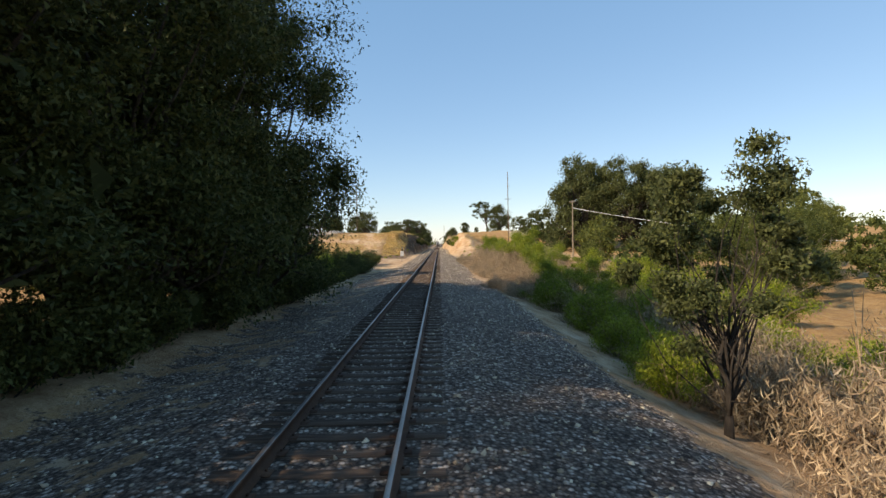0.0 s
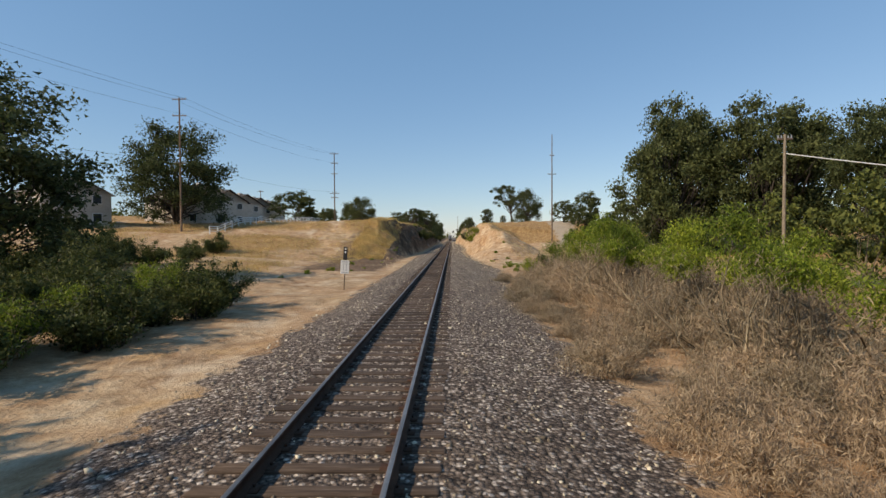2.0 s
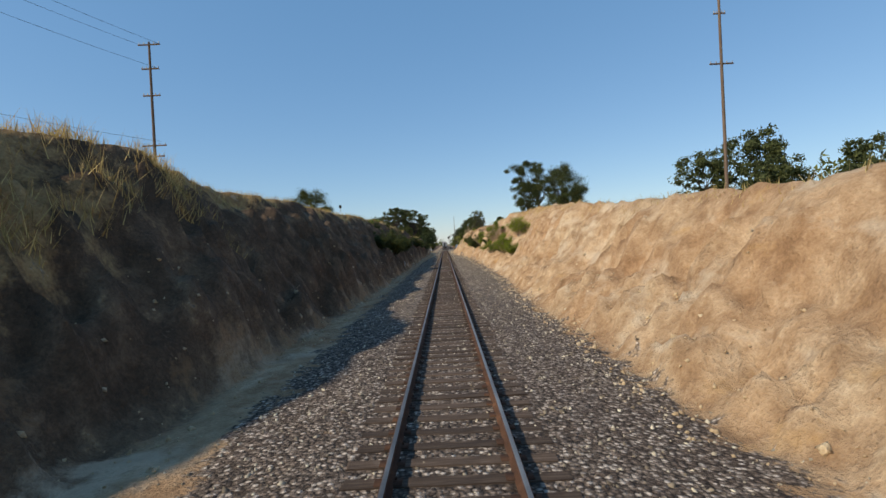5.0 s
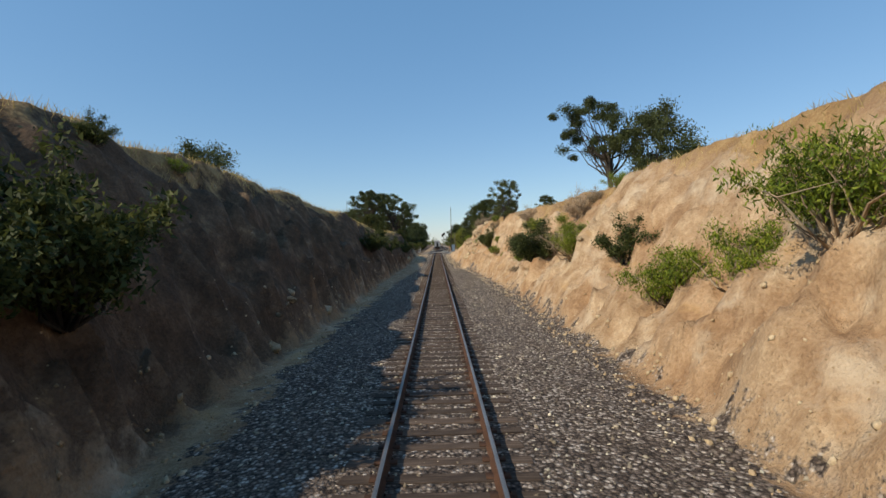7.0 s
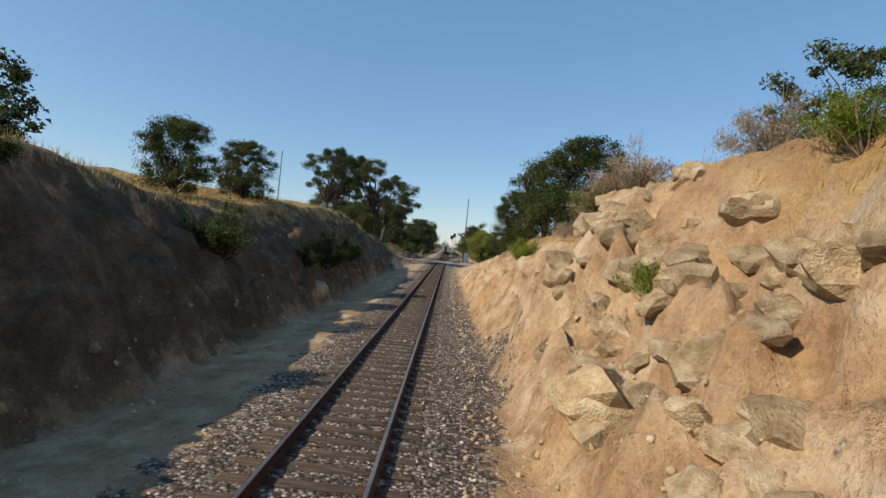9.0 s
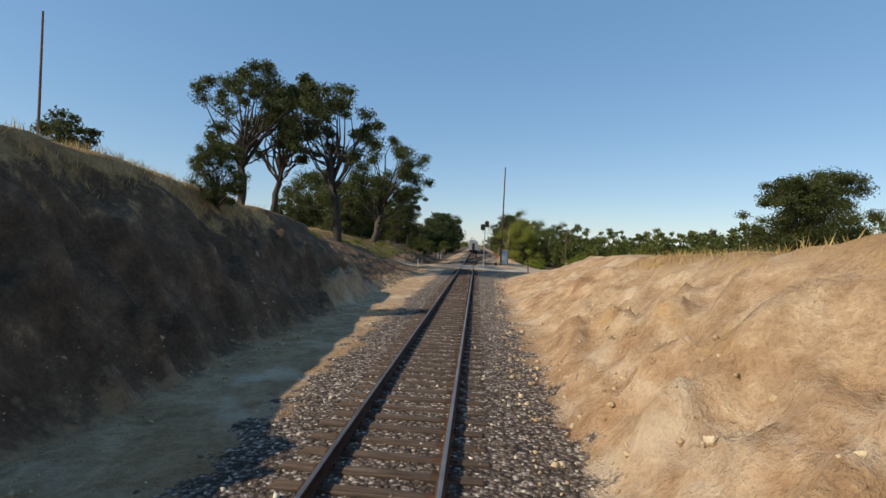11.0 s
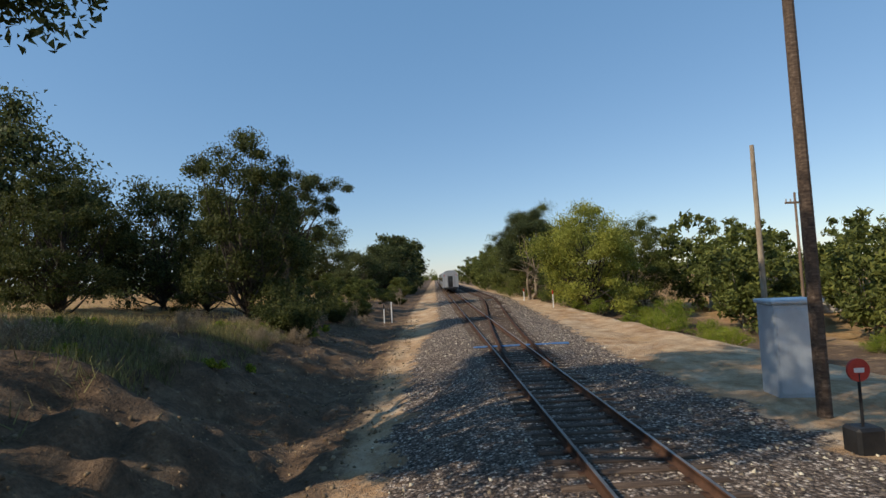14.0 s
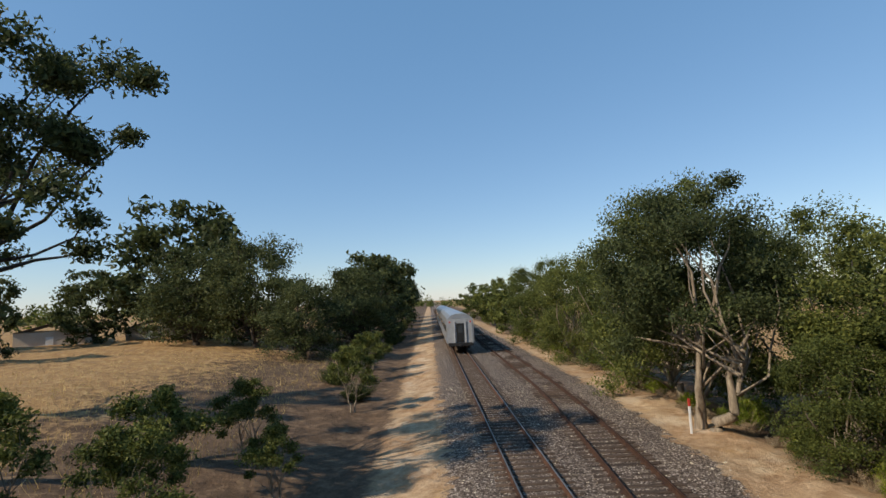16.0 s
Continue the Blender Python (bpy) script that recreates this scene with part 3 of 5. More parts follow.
def tree(name, seed, height, radius, trunk, leaves, mats, label, category="tree", clear=0.3, clusters=34, lean=(0, 0), leaf=0.2, gap=0.0, stems=1, flat=0.7, size_k=1.0, branches=0.75, sides=5):
    """A tree with a tapered trunk, limbs and a crown of leaf sprays in uneven clumps."""
    rng = np.random.default_rng(seed)
    root = thing(name, label, category)
    low = height * clear
    mid, half = (height + low) / 2, (height - low) / 2
    centres, radii = [], []
    while len(centres) < clusters:
        d = rng.normal(size=3)
        d /= np.linalg.norm(d)
        if d[2] < -0.75:
            continue
        f = rng.uniform(0.4, 1.0) ** 0.6
        lump = 0.78 + 0.5 * noise.noise(Vector(d * 1.7) + Vector((seed * 3.1, 0, 0)))
        c = np.array([d[0] * radius * f * lump * 1.05, d[1] * radius * f * lump * 1.05, mid + d[2] * half * f * 0.9])
        c[0] += lean[0] * (c[2] / height)
        c[1] += lean[1] * (c[2] / height)
        centres.append(c)
        radii.append(radius * rng.uniform(0.13, 0.3) * size_k)
    if clear < 0.1:  # a skirt of low growth
        for j in range(clusters // 5):
            ang, f = rng.uniform(0, 2 * math.pi), math.sqrt(rng.uniform(0.1, 0.7))
            centres.append(np.array([math.cos(ang) * radius * f, math.sin(ang) * radius * f, height * rng.uniform(0.06, 0.28)]))
            radii.append(radius * rng.uniform(0.16, 0.28) * size_k)
    centres, radii = np.array(centres), np.array(radii)
    paths = []
    for s in range(stems):
        off = Vector(rng.normal(size=3)) * radius * 0.12 * (stems > 1)
        off.z = 0
        top = Vector((lean[0] * 0.4, lean[1] * 0.4, low + half * 0.55)) + off * 3
        fork = Vector((lean[0] * 0.2, lean[1] * 0.2, low * 0.8)) + off * 2
        paths.append([(off + Vector((0, 0, -0.4)), trunk * 1.5), (off + Vector((0, 0, 0.25)), trunk * 1.12)] + bent(rng, off + Vector((0, 0, 0.5)), fork, trunk, trunk * 0.8, 4, 0.05) + bent(rng, fork, top, trunk * 0.78, trunk * 0.3, 4, 0.08))
        for c in centres[s::stems]:
            if rng.random() < branches:
                start = fork.lerp(top, rng.uniform(0.0, 0.8))
                paths.append(bent(rng, start, c, trunk * rng.uniform(0.22, 0.42), trunk * 0.04, 4, 0.09))
    part("trunk", limb_mesh(name + "_trunk", paths, mats[0], sides), None, root)
    v = leaf_cloud(rng, centres, radii, leaves, leaf, flat)
    part("crown", mesh_np(name + "_crown", v, sprays(leaves), mats[1]), None, root)
    return root


def shrub(name, seed, height, radius, leaves, mats, label, leaf=0.09, twigs=60, top=0.35, upright=0.5, flat=0.8, category="bush", thin=0.9, stems=18, dry=0, dry_leaf=0.09, green_from=0.0):
    """A shrub: fanned woody stems, dry twigs low down and leaf sprays towards the outside."""
    rng = np.random.default_rng(seed)
    root = thing(name, label, category)
    paths, centres, radii = [], [], []
    for j in range(stems):
        ang, f = rng.uniform(0, 2 * math.pi), math.sqrt(rng.uniform(0.02, 1))
        lump = 0.8 + 0.35 * noise.noise(Vector((math.cos(ang) * 1.5 + seed, math.sin(ang) * 1.5, 0)))
        tip = Vector((math.cos(ang) * radius * f * lump, math.sin(ang) * radius * f * lump, height * lump * (1 - 0.6 * f * f) * rng.uniform(0.75, 1.0)))
        for k in (0.5, 0.8, 1.0):
            if k >= top and tip.z * k > green_from * height:
                centres.append(np.array(tip) * (k, k, k))
                radii.append(radius * rng.uniform(0.16, 0.3))
        paths.append(bent(rng, Vector((tip.x * 0.1, tip.y * 0.1, -0.15)), tip, 0.018 + 0.008 * height, 0.004, 3, 0.14))
    for j in range(twigs):
        base = paths[j % stems][2][0]
        paths.append(bent(rng, base, Vector(base) + Vector(rng.normal(size=3)) * radius * 0.16 + Vector((0, 0, height * 0.1)), 0.009, 0.004, 1, 0.1))
    part("woody_base", limb_mesh(name + "_wood", paths, mats[0], 3), None, root)
    if dry:  # brown twigs below the green tips
        low = [np.array(p) for path in paths[:stems] for p, _ in path[1:]]
        v = leaf_cloud(rng, np.array(low), np.full(len(low), radius * 0.2), dry, dry_leaf, 1.0, 0.45, 0.14)
        v[:, 2] = np.maximum(v[:, 2], 0.02)
        part("dry_growth", mesh_np(name + "_dry", v, sprays(dry), M_DRYTWIG), None, root)
    v = leaf_cloud(rng, np.array(centres), np.array(radii), leaves, leaf, flat, upright, thin)
    v[:, 2] = np.maximum(v[:, 2], 0.03)
    part("foliage", mesh_np(name + "_foliage", v, sprays(leaves), mats[1]), None, root)
    return root


PLACED, STATURE = {}, {}


def put(proto, x, y, size=1.0, turn=0.0, z=None, tall=1.0, sink=0.08, label=""):
    """Stands a copy of a tree or shrub on the ground; the first one is moved there itself."""
    base = ground_z(x, y) - sink if z is None else z
    m = pose(x, y, base, 0, 0, turn) @ Matrix.Diagonal((size, size, size * tall, 1))
    if proto.name not in PLACED:
        PLACED[proto.name] = proto
        proto.matrix_basis = m
        ob = proto
    else:
        k = STATURE.get(proto.name, 1.0)
        sx, sz = size * k / proto.scale[0], size * k * tall / proto.scale[2]
        ob = copy_thing(proto, pose(x, y, base, 0, 0, turn) @ Matrix.Diagonal((sx, sx, sz, 1)))
    if label:
        ob["label"] = label
    return ob


OAK_A = tree("oak_tree", 11, 18, 9.5, 0.55, 36000, (M_BARK, M_OAK), "broad dark green valley oak with rugged limbs", clear=0.08, clusters=95, leaf=0.24, branches=0.6)
OAK_B = tree("oak_tree", 23, 15, 7.6, 0.42, 30000, (M_BARK, M_OAK), "rounded dark green oak on dry grass", clear=0.03, clusters=95, leaf=0.2, branches=0.5, size_k=1.15)
OAK_FAR = tree("oak_tree", 25, 15, 7.6, 0.42, 6500, (M_BARK, M_OAK), "rounded dark green oak in the distance", clear=0.03, clusters=60, leaf=0.42, branches=0.25)
OAK_OPEN = tree("oak_tree", 37, 17, 7.0, 0.45, 26000, (M_BARK, M_OAK), "open-crowned oak with bare twisting limbs", clear=0.36, clusters=46, leaf=0.14, lean=(3.0, 0), size_k=0.72)
OAK_GREAT = tree("oak_tree", 38, 17, 7.4, 0.56, 46000, (M_BARK, M_OAK), "great dark green oak with a thick upright trunk", clear=0.24, clusters=60, leaf=0.13, lean=(2.4, 0), size_k=0.85, branches=0.45)
OAK_WALL = tree("oak_tree", 41, 17, 6.0, 0.35, 100000, (M_BARK, M_LIVEOAK), "dense dark evergreen oak beside the track", clear=0.0, clusters=120, leaf=0.09, size_k=1.15, branches=0.5)
OAK_BACK = tree("oak_tree", 43, 17, 6.0, 0.35, 11000, (M_BARK, M_LIVEOAK), "dense dark evergreen oak behind the first row", clear=0.0, clusters=90, leaf=0.3, size_k=1.2, branches=0.3)
OAK_NEAR = tree("oak_tree", 45, 15, 5.6, 0.35, 52000, (M_BARK, M_LIVEOAK), "full dark green oak beside the dry field", clear=0.04, clusters=90, leaf=0.12)
ROUND = tree("round_tree", 53, 5, 2.3, 0.14, 34000, (M_BARK, M_LIVEOAK), "small rounded dark green tree on the bank", clear=0.0, clusters=90, leaf=0.06, size_k=1.2, branches=0.4)
ROADSIDE = tree("broadleaf_tree", 61, 9, 4.0, 0.16, 60000, (M_PALEBARK, M_MIDLEAF), "mid green broadleaf tree with pale stems", clear=0.0, clusters=90, leaf=0.068, stems=2, branches=0.5)
DARKROAD = tree("broadleaf_tree", 64, 11.5, 4.6, 0.24, 80000, (M_PALEBARK, M_OAK), "tall dark green broadleaf tree with pale bare trunks", clear=0.12, clusters=100, leaf=0.08, stems=2, branches=0.12, size_k=1.1)
ROADSIDE_FAR = tree("broadleaf_tree", 63, 9, 4.0, 0.16, 4500, (M_PALEBARK, M_MIDLEAF), "mid green broadleaf tree in a distant row", clear=0.0, clusters=60, leaf=0.27, stems=1, branches=0.25)
YELLOW = tree("yellow_green_tree", 67, 9.5, 4.6, 0.28, 56000, (M_BARK, M_LIGHTLEAF), "full yellow-green tree beside the sandy shoulder", clear=0.06, clusters=64, leaf=0.085, size_k=1.1)
GREY = tree("sparse_tree", 71, 4.6, 2.2, 0.1, 6500, (M_BARK, M_OAK), "thin sparse tree at the edge of the cutting", clear=0.05, clusters=40, leaf=0.085, stems=2)
SAPLING = tree("sapling", 73, 4.0, 1.9, 0.05, 9000, (M_PALEBARK, M_MIDLEAF), "young leafy sapling among dry grass", clear=0.22, clusters=30, leaf=0.07, stems=2)
YOUNG = tree("young_oak", 79, 6.6, 1.9, 0.09, 22000, (M_BARK, M_OAK), "slender young green oak on the bank", clear=0.1, clusters=40, leaf=0.058, size_k=0.95)
BROOM_A = shrub("bush", 5, 2.6, 1.9, 6500, (M_DRYTWIG, M_BROOM), "bright green brush with dry brown stems", top=0.95, leaf=0.042, twigs=90, thin=0.5, upright=0.4, stems=36, dry=6000, dry_leaf=0.07, green_from=0.58)
BROOM_B = shrub("bush", 6, 1.9, 1.5, 9000, (M_DRYTWIG, M_BROOM), "bright green brush on bare earth", top=0.5, leaf=0.05, thin=0.5, twigs=40, stems=26, dry=900, dry_leaf=0.07)
DARKBUSH = shrub("bush", 7, 2.3, 1.5, 13000, (M_BARK, M_LIVEOAK), "dense dark green bush", top=0.4, upright=0.1, leaf=0.055, twigs=10, stems=26)
DARKNEAR = shrub("bush", 17, 2.3, 1.5, 11000, (M_BARK, M_LIVEOAK), "dense dark green bush under the oaks", top=0.4, upright=0.1, leaf=0.06, twigs=10)
DRYBUSH = shrub("dry_bush", 8, 1.7, 1.6, 8000, (M_DRYTWIG, M_DRYTWIG), "dry brown twiggy brush", thin=0.22, leaf=0.075, twigs=90, top=0.3, upright=0.45, stems=24)
DRYLOW = shrub("dry_bush", 18, 1.6, 1.6, 3600, (M_DRYTWIG, M_DRYTWIG), "low dry brown weeds beside the track", thin=0.2, leaf=0.09, twigs=20, top=0.3, upright=0.45, stems=14)
TUFT = shrub("weed", 9, 0.6, 0.5, 500, (M_DRYTWIG, M_BROOM), "small green weed on bare earth", leaf=0.07, twigs=8, upright=0.6, stems=10)

for kind, k in ((OAK_A, 1.2), (OAK_B, 1.1), (OAK_FAR, 1.1), (OAK_OPEN, 0.95), (OAK_WALL, 0.8), (ROADSIDE, 1.35), (ROADSIDE_FAR, 1.35), (ROUND, 0.85), (SAPLING, 0.9), (DRYBUSH, 0.8), (TUFT, 0.8), (DARKBUSH, 1.05)):
    STATURE[kind.name] = k

R = random.Random(4)


def turn():
    return R.uniform(0, 360)


def near(spots, proto, tall=(0.9, 1.1), **k):
    for x, y, s in spots:
        put(proto, x, y, s, turn(), tall=R.uniform(*tall), **k)


# dense trees beside the first stretch
near([(-9.6, 2, 0.8), (-9.0, 8, 1.15), (-8.0, 15.5, 1.2), (-7.5, 23.5, 1.2), (-7.6, 19.5, 1.15), (-9.8, 28, 0.62), (-9.2, 33, 0.5)], OAK_WALL)
# from y 33 to 50: mostly unseen oaks, added to shade the gravel
near([(-10.5, -6, 0.6), (-10.5, 19.5, 1.0), (-11.5, 11.5, 1.15), (-13, 38, 0.58), (-19, 43, 0.72), (-15.8, 43.5, 0.62), (-16.8, 48, 0.5), (-23, 47, 0.9), (-15, 13, 1.0), (-16, 4, 0.8), (-16, 24, 0.7), (-15, 33, 0.5), (-14.5, 42, 0.5), (-19, 50, 0.55), (-12, 35, 0.34), (-12.5, 43, 0.45), (-11.3, 39.5, 0.42)], OAK_BACK, (1.1, 1.3))
near([(-6.3 - R.uniform(0, 1.2), y, R.uniform(0.9, 1.4)) for y in np.arange(1, 33, 1.9)], DARKNEAR)
put(OAK_B, -26.5, 79, 1.0, 15, tall=0.86)
# the three at x -20 and -24 are unseen, added to shade the gravel
near([(-36, 70, 0.61), (-41, 128, 1.0), (-38, 58, 0.6), (-20, 37, 0.75), (-24, 40, 0.9), (-20, 29, 0.4), (-37, 262, 0.85)], OAK_B)
near([(-37, 174, 0.85)], OAK_FAR, (0.6, 0.65))
near([(40, 139, 1.12), (51, 132, 0.95), (48, 152, 0.95), (60, 138, 0.85), (58, 118, 0.75)], OAK_A, (1.2, 1.35))
put(OAK_OPEN, 26, 255, 1.05, 180)
put(OAK_B, 31, 252, 0.8, 40, tall=1.15)
put(OAK_GREAT, -14.8, 354.5, 1.0, 10)
put(OAK_B, -20.5, 359, 0.6, 70)
put(OAK_B, -29, 363, 0.42, 200)
put(OAK_OPEN, -21.5, 332, 0.95, 20)
put(OAK_OPEN, -19.5, 320, 0.9, 100)
# this oak stands out of view, added to throw shade across the track
put(OAK_OPEN, -11.5, 322.5, 0.95, 180)
near([(-46, 285, 0.7), (-57, 287, 0.62), (-34, 318, 0.35), (-60, 300, 0.6), (-70, 306, 0.6)], OAK_FAR)
put(OAK_NEAR, -14.6, 379.5, 0.75, 30, tall=1.12)
near([(-20.5, 387, 0.5), (-25, 378, 0.65)], OAK_NEAR)
near([(-27, 393, 0.7), (-34, 384, 0.9)], OAK_B)
put(OAK_OPEN, -20, 405.5, 0.98, 0)
put(OAK_OPEN, -31, 413, 0.9, 60)
near([(-35, 458, 0.95), (-26, 455, 0.85), (-17.5, 446, 0.62), (-15, 466, 0.8)], OAK_B)
near([(-43, 470, 1.4), (-15, 482, 1.05), (-14.5, 500, 1.05), (-14.5, 522, 1.05), (-14.5, 548, 1.05), (-14.5, 580, 1.05), (-55, 468, 0.8), (-68, 455, 0.9), (-50, 440, 0.6)], OAK_FAR)
put(YELLOW, 11.6, 396, 1.16, 50)
put(DARKROAD, 8.9, 412, 1.08, 20)
near([(11.2, 405.5, 0.7), (14.5, 405, 0.95), (12, 419, 1.1), (12.5, 428, 0.95), (11.5, 437, 1.0), (12.5, 446, 0.95), (11.5, 455, 0.95), (18, 402, 0.8), (17, 415, 1.0), (22, 408, 0.9)], ROADSIDE)
near([(12, 466, 0.95), (12, 478, 0.95), (12, 492, 0.95), (12, 508, 0.95), (12, 530, 1.0), (12, 560, 1.0)], ROADSIDE_FAR)
near([(10.9, 187, 0.85), (15, 184.5, 0.5), (14, 246, 0.7), (8.6, 265, 1.5), (7.6, 270, 1.3), (6.4, 275.2, 1.1), (7.3, 281, 0.8), (-10, 264.5, 0.9), (-10.4, 258.5, 0.9), (-8.5, 296, 0.6), (14, 300, 1.0), (18, 304, 1.2)], ROUND)
near([(7.8, 239.5, 1.0), (9.4, 248, 0.7), (8.2, 241, 0.7)], GREY)
put(YOUNG, 7.0, 11, 0.98, 30)
near([(-10.5, 401, 0.9), (-12.8, 398, 1.0), (-8.6, 406, 0.8), (-8.2, 420, 1.1), (-9, 432, 1.1), (-9.5, 388, 0.9), (-11, 410, 1.0), (-9, 438, 1.2), (-14.5, 402, 1.2), (-16.5, 399, 1.1), (-12, 404.5, 1.2)], SAPLING)
# distance at the level crossing
near([(19, 384, 0.7), (23, 388, 0.7), (28, 394, 0.75), (33, 390, 0.75), (40, 398, 0.8), (47, 390, 0.85), (55, 400, 0.9), (63, 392, 1.0), (72, 398, 1.1), (26, 404, 0.9), (36, 412, 1.0), (80, 380, 1.2), (88, 372, 1.2)], ROADSIDE_FAR)
near([(24, 379, 0.6), (30, 373, 0.6), (37, 377, 0.7), (44, 372, 0.7), (52, 378, 0.8), (60, 373, 0.8), (68, 380, 0.9), (34, 383, 0.8), (49, 385, 0.9)], ROADSIDE_FAR)
near([(27, 352, 0.6), (33, 356, 0.7), (38, 350, 0.75), (45, 356, 0.8)], ROADSIDE_FAR)
# lower ground beside the first stretch
near([(33, 62, 0.7), (46, 66, 0.9), (54, 84, 0.9), (60, 58, 1.0), (28, 84, 0.6), (31, 98, 0.6), (68, 92, 1.1), (40, 26, 0.8)], ROADSIDE_FAR)
near([(27 + R.uniform(0, 16), y, R.uniform(1.0, 1.7)) for y in np.arange(140, 178, 2.2)], DARKBUSH)
near([(24.5 + (y - 120) * 0.3 + R.uniform(0, 5), y, R.uniform(1.0, 1.7)) for y in np.arange(116, 165, 2.6)], BROOM_B)
near([(33, 172, 0.42), (38, 168, 0.4), (43, 172, 0.45), (36, 180, 0.5), (50, 168, 0.5), (30, 180, 0.4), (46, 160, 0.4)], OAK_FAR)

near([(22, 34, 0.6), (30, 42, 0.7), (38, 52, 0.8), (26, 24, 0.7)], ROADSIDE)

# brush on both sides of the embankment
def brush_top(y):
    return float(np.interp(y, [24, 36, 42, 46, 50, 54, 58, 66, 75, 86], [1.4, 1.7, 2.1, 2.9, 4.2, 4.2, 3.3, 3.4, 3.7, 3.3]))


for y in np.arange(25, 87, 1.9):
    x = 9.1 + R.uniform(-0.6, 1.3)
    put(BROOM_A, x, y, 1.0 + 0.14 * brush_top(y), turn(), tall=(brush_top(y) - ground_z(x, y)) / 2.5 / (1.0 + 0.14 * brush_top(y)) * R.uniform(0.85, 1.05))
near([(12.5 + R.uniform(-1, 6), y, R.uniform(1.1, 1.5)) for y in np.arange(28, 96, 4.0)], BROOM_A, (0.75, 0.95))
near([(5.5 + R.uniform(-0.9, 0.9), y, R.uniform(0.55, 0.95)) for y in np.arange(30, 86, 1.15)], DRYBUSH)
near([(7.4 + R.uniform(-0.4, 1.0), y, R.uniform(0.75, 1.0) * (0.55 + 0.22 * brush_top(y))) for y in np.arange(30, 87, 1.5)], DRYBUSH)
near([(9.0 + R.uniform(-1, 4), y, R.uniform(0.9, 1.4)) for y in np.arange(2, 26, 2.2)], DRYBUSH)
near([(6.8 + R.uniform(-0.4, 3), y, R.uniform(1.0, 1.4)) for y in np.arange(13, 31, 1.2)], BROOM_B)
near([(10.5 + R.uniform(0, 9), y, R.uniform(1.2, 1.8)) for y in np.arange(12, 44, 1.7)], BROOM_B)
# dark bushes mixed into these left rows stand for brush on its shaded side
near([(-6.6 - R.uniform(0, 1.2), y, R.uniform(0.8, 1.15)) for y in np.arange(33, 58, 1.5)], DARKBUSH)
near([(-7.4 - R.uniform(0, 3.0), y, R.uniform(1.1, 1.5)) for y in np.arange(34, 60, 2.0)], BROOM_B)
near([(-9.5 - R.uniform(0, 5), y, R.uniform(0.8, 1.1)) for y in np.arange(36, 64, 2.4)], DARKBUSH)
near([(-8.6 - R.uniform(0, 6), y, R.uniform(1.0, 1.4)) for y in np.arange(60, 74, 1.5)], BROOM_B)
near([(-7.8 - R.uniform(0, 2), y, R.uniform(0.9, 1.1)) for y in np.arange(61, 72, 1.8)], DARKBUSH)
near([(-10 - R.uniform(0, 8), y, R.uniform(1.0, 1.4)) for y in np.arange(60, 77, 1.7)], DARKBUSH)
near([(-26, 91, 1.5), (-29, 95, 1.7), (-32, 94, 1.6), (-35, 99, 1.8)], DARKBUSH)
near([(-20 - R.uniform(0, 8), y, R.uniform(0.9, 1.3)) for y in np.arange(78, 112, 5.0)], DARKBUSH)
near([(7.4, 6.5, 1.6), (8.6, 8.5, 2.0), (9.6, 11, 2.1), (8.6, 13.5, 1.8), (10.5, 15.5, 2.2), (9.5, 18.5, 2.0), (11.5, 21, 2.2)], DRYBUSH)
near([(13, 20, 1.5), (14.5, 25, 1.6), (12.5, 28, 1.4), (16, 31, 1.7), (18.5, 27, 1.7), (14, 34, 1.5), (19, 37, 1.7)], BROOM_B)
near([(18, 44, 0.36), (23, 50, 0.4), (27, 60, 0.42), (34, 74, 0.45), (18, 57, 0.32), (25, 40, 0.36), (31, 50, 0.4), (22, 68, 0.32), (37, 40, 0.45), (44, 50, 0.5)], ROADSIDE_FAR)
# in the cutting
near([(-6.0, 171, 0.85), (-5.9, 177, 1.35), (-6.0, 179.6, 1.3), (-5.7, 190, 1.3), (-5.9, 187.3, 1.0), (-5.9, 226.5, 1.0), (-5.9, 240, 0.9), (-6.2, 254, 0.9), (-5.7, 266.7, 1.15), (-5.6, 272.5, 0.8), (-8.2, 183, 0.5), (-8.0, 194, 0.4), (-7.2, 246, 0.7), (-5.6, 262, 0.7)], DARKBUSH)
near([(-8.6, 182, 0.45), (-8.7, 188, 0.4), (-8.6, 199, 0.4)], BROOM_B)
near([(6.2, 212.8, 1.4), (6.5, 213.6, 1.35), (6.4, 179.6, 0.85), (6.9, 200.5, 0.85)], DARKBUSH)
near([(6.4, 205.8, 0.85), (6.8, 187.4, 0.95)], BROOM_A, (0.95, 1.05))
near([(6.6, 176.5, 1.3), (7.3, 171.5, 1.15), (6.0, 185.5, 0.9), (6.7, 190.5, 1.4), (7.0, 193.5, 1.2), (6.7, 196.5, 1.2), (6.5, 205.2, 1.0), (6.1, 253.0, 0.9), (7.5, 184, 0.6), (9.4, 208, 0.7), (7.9, 222, 0.8), (6.2, 218.5, 0.6), (5.8, 226, 0.4), (5.6, 231, 0.65), (6.2, 232.6, 0.5), (5.2, 246.5, 0.5), (7.6, 245, 0.7), (6.2, 168, 0.8), (6.8, 253, 0.8), (5.3, 255.4, 0.35), (5.4, 262.8, 0.85), (5.0, 254.2, 0.35), (5.6, 272, 0.4)], BROOM_B)
near([(5.9, 237, 1.0)], DARKBUSH)
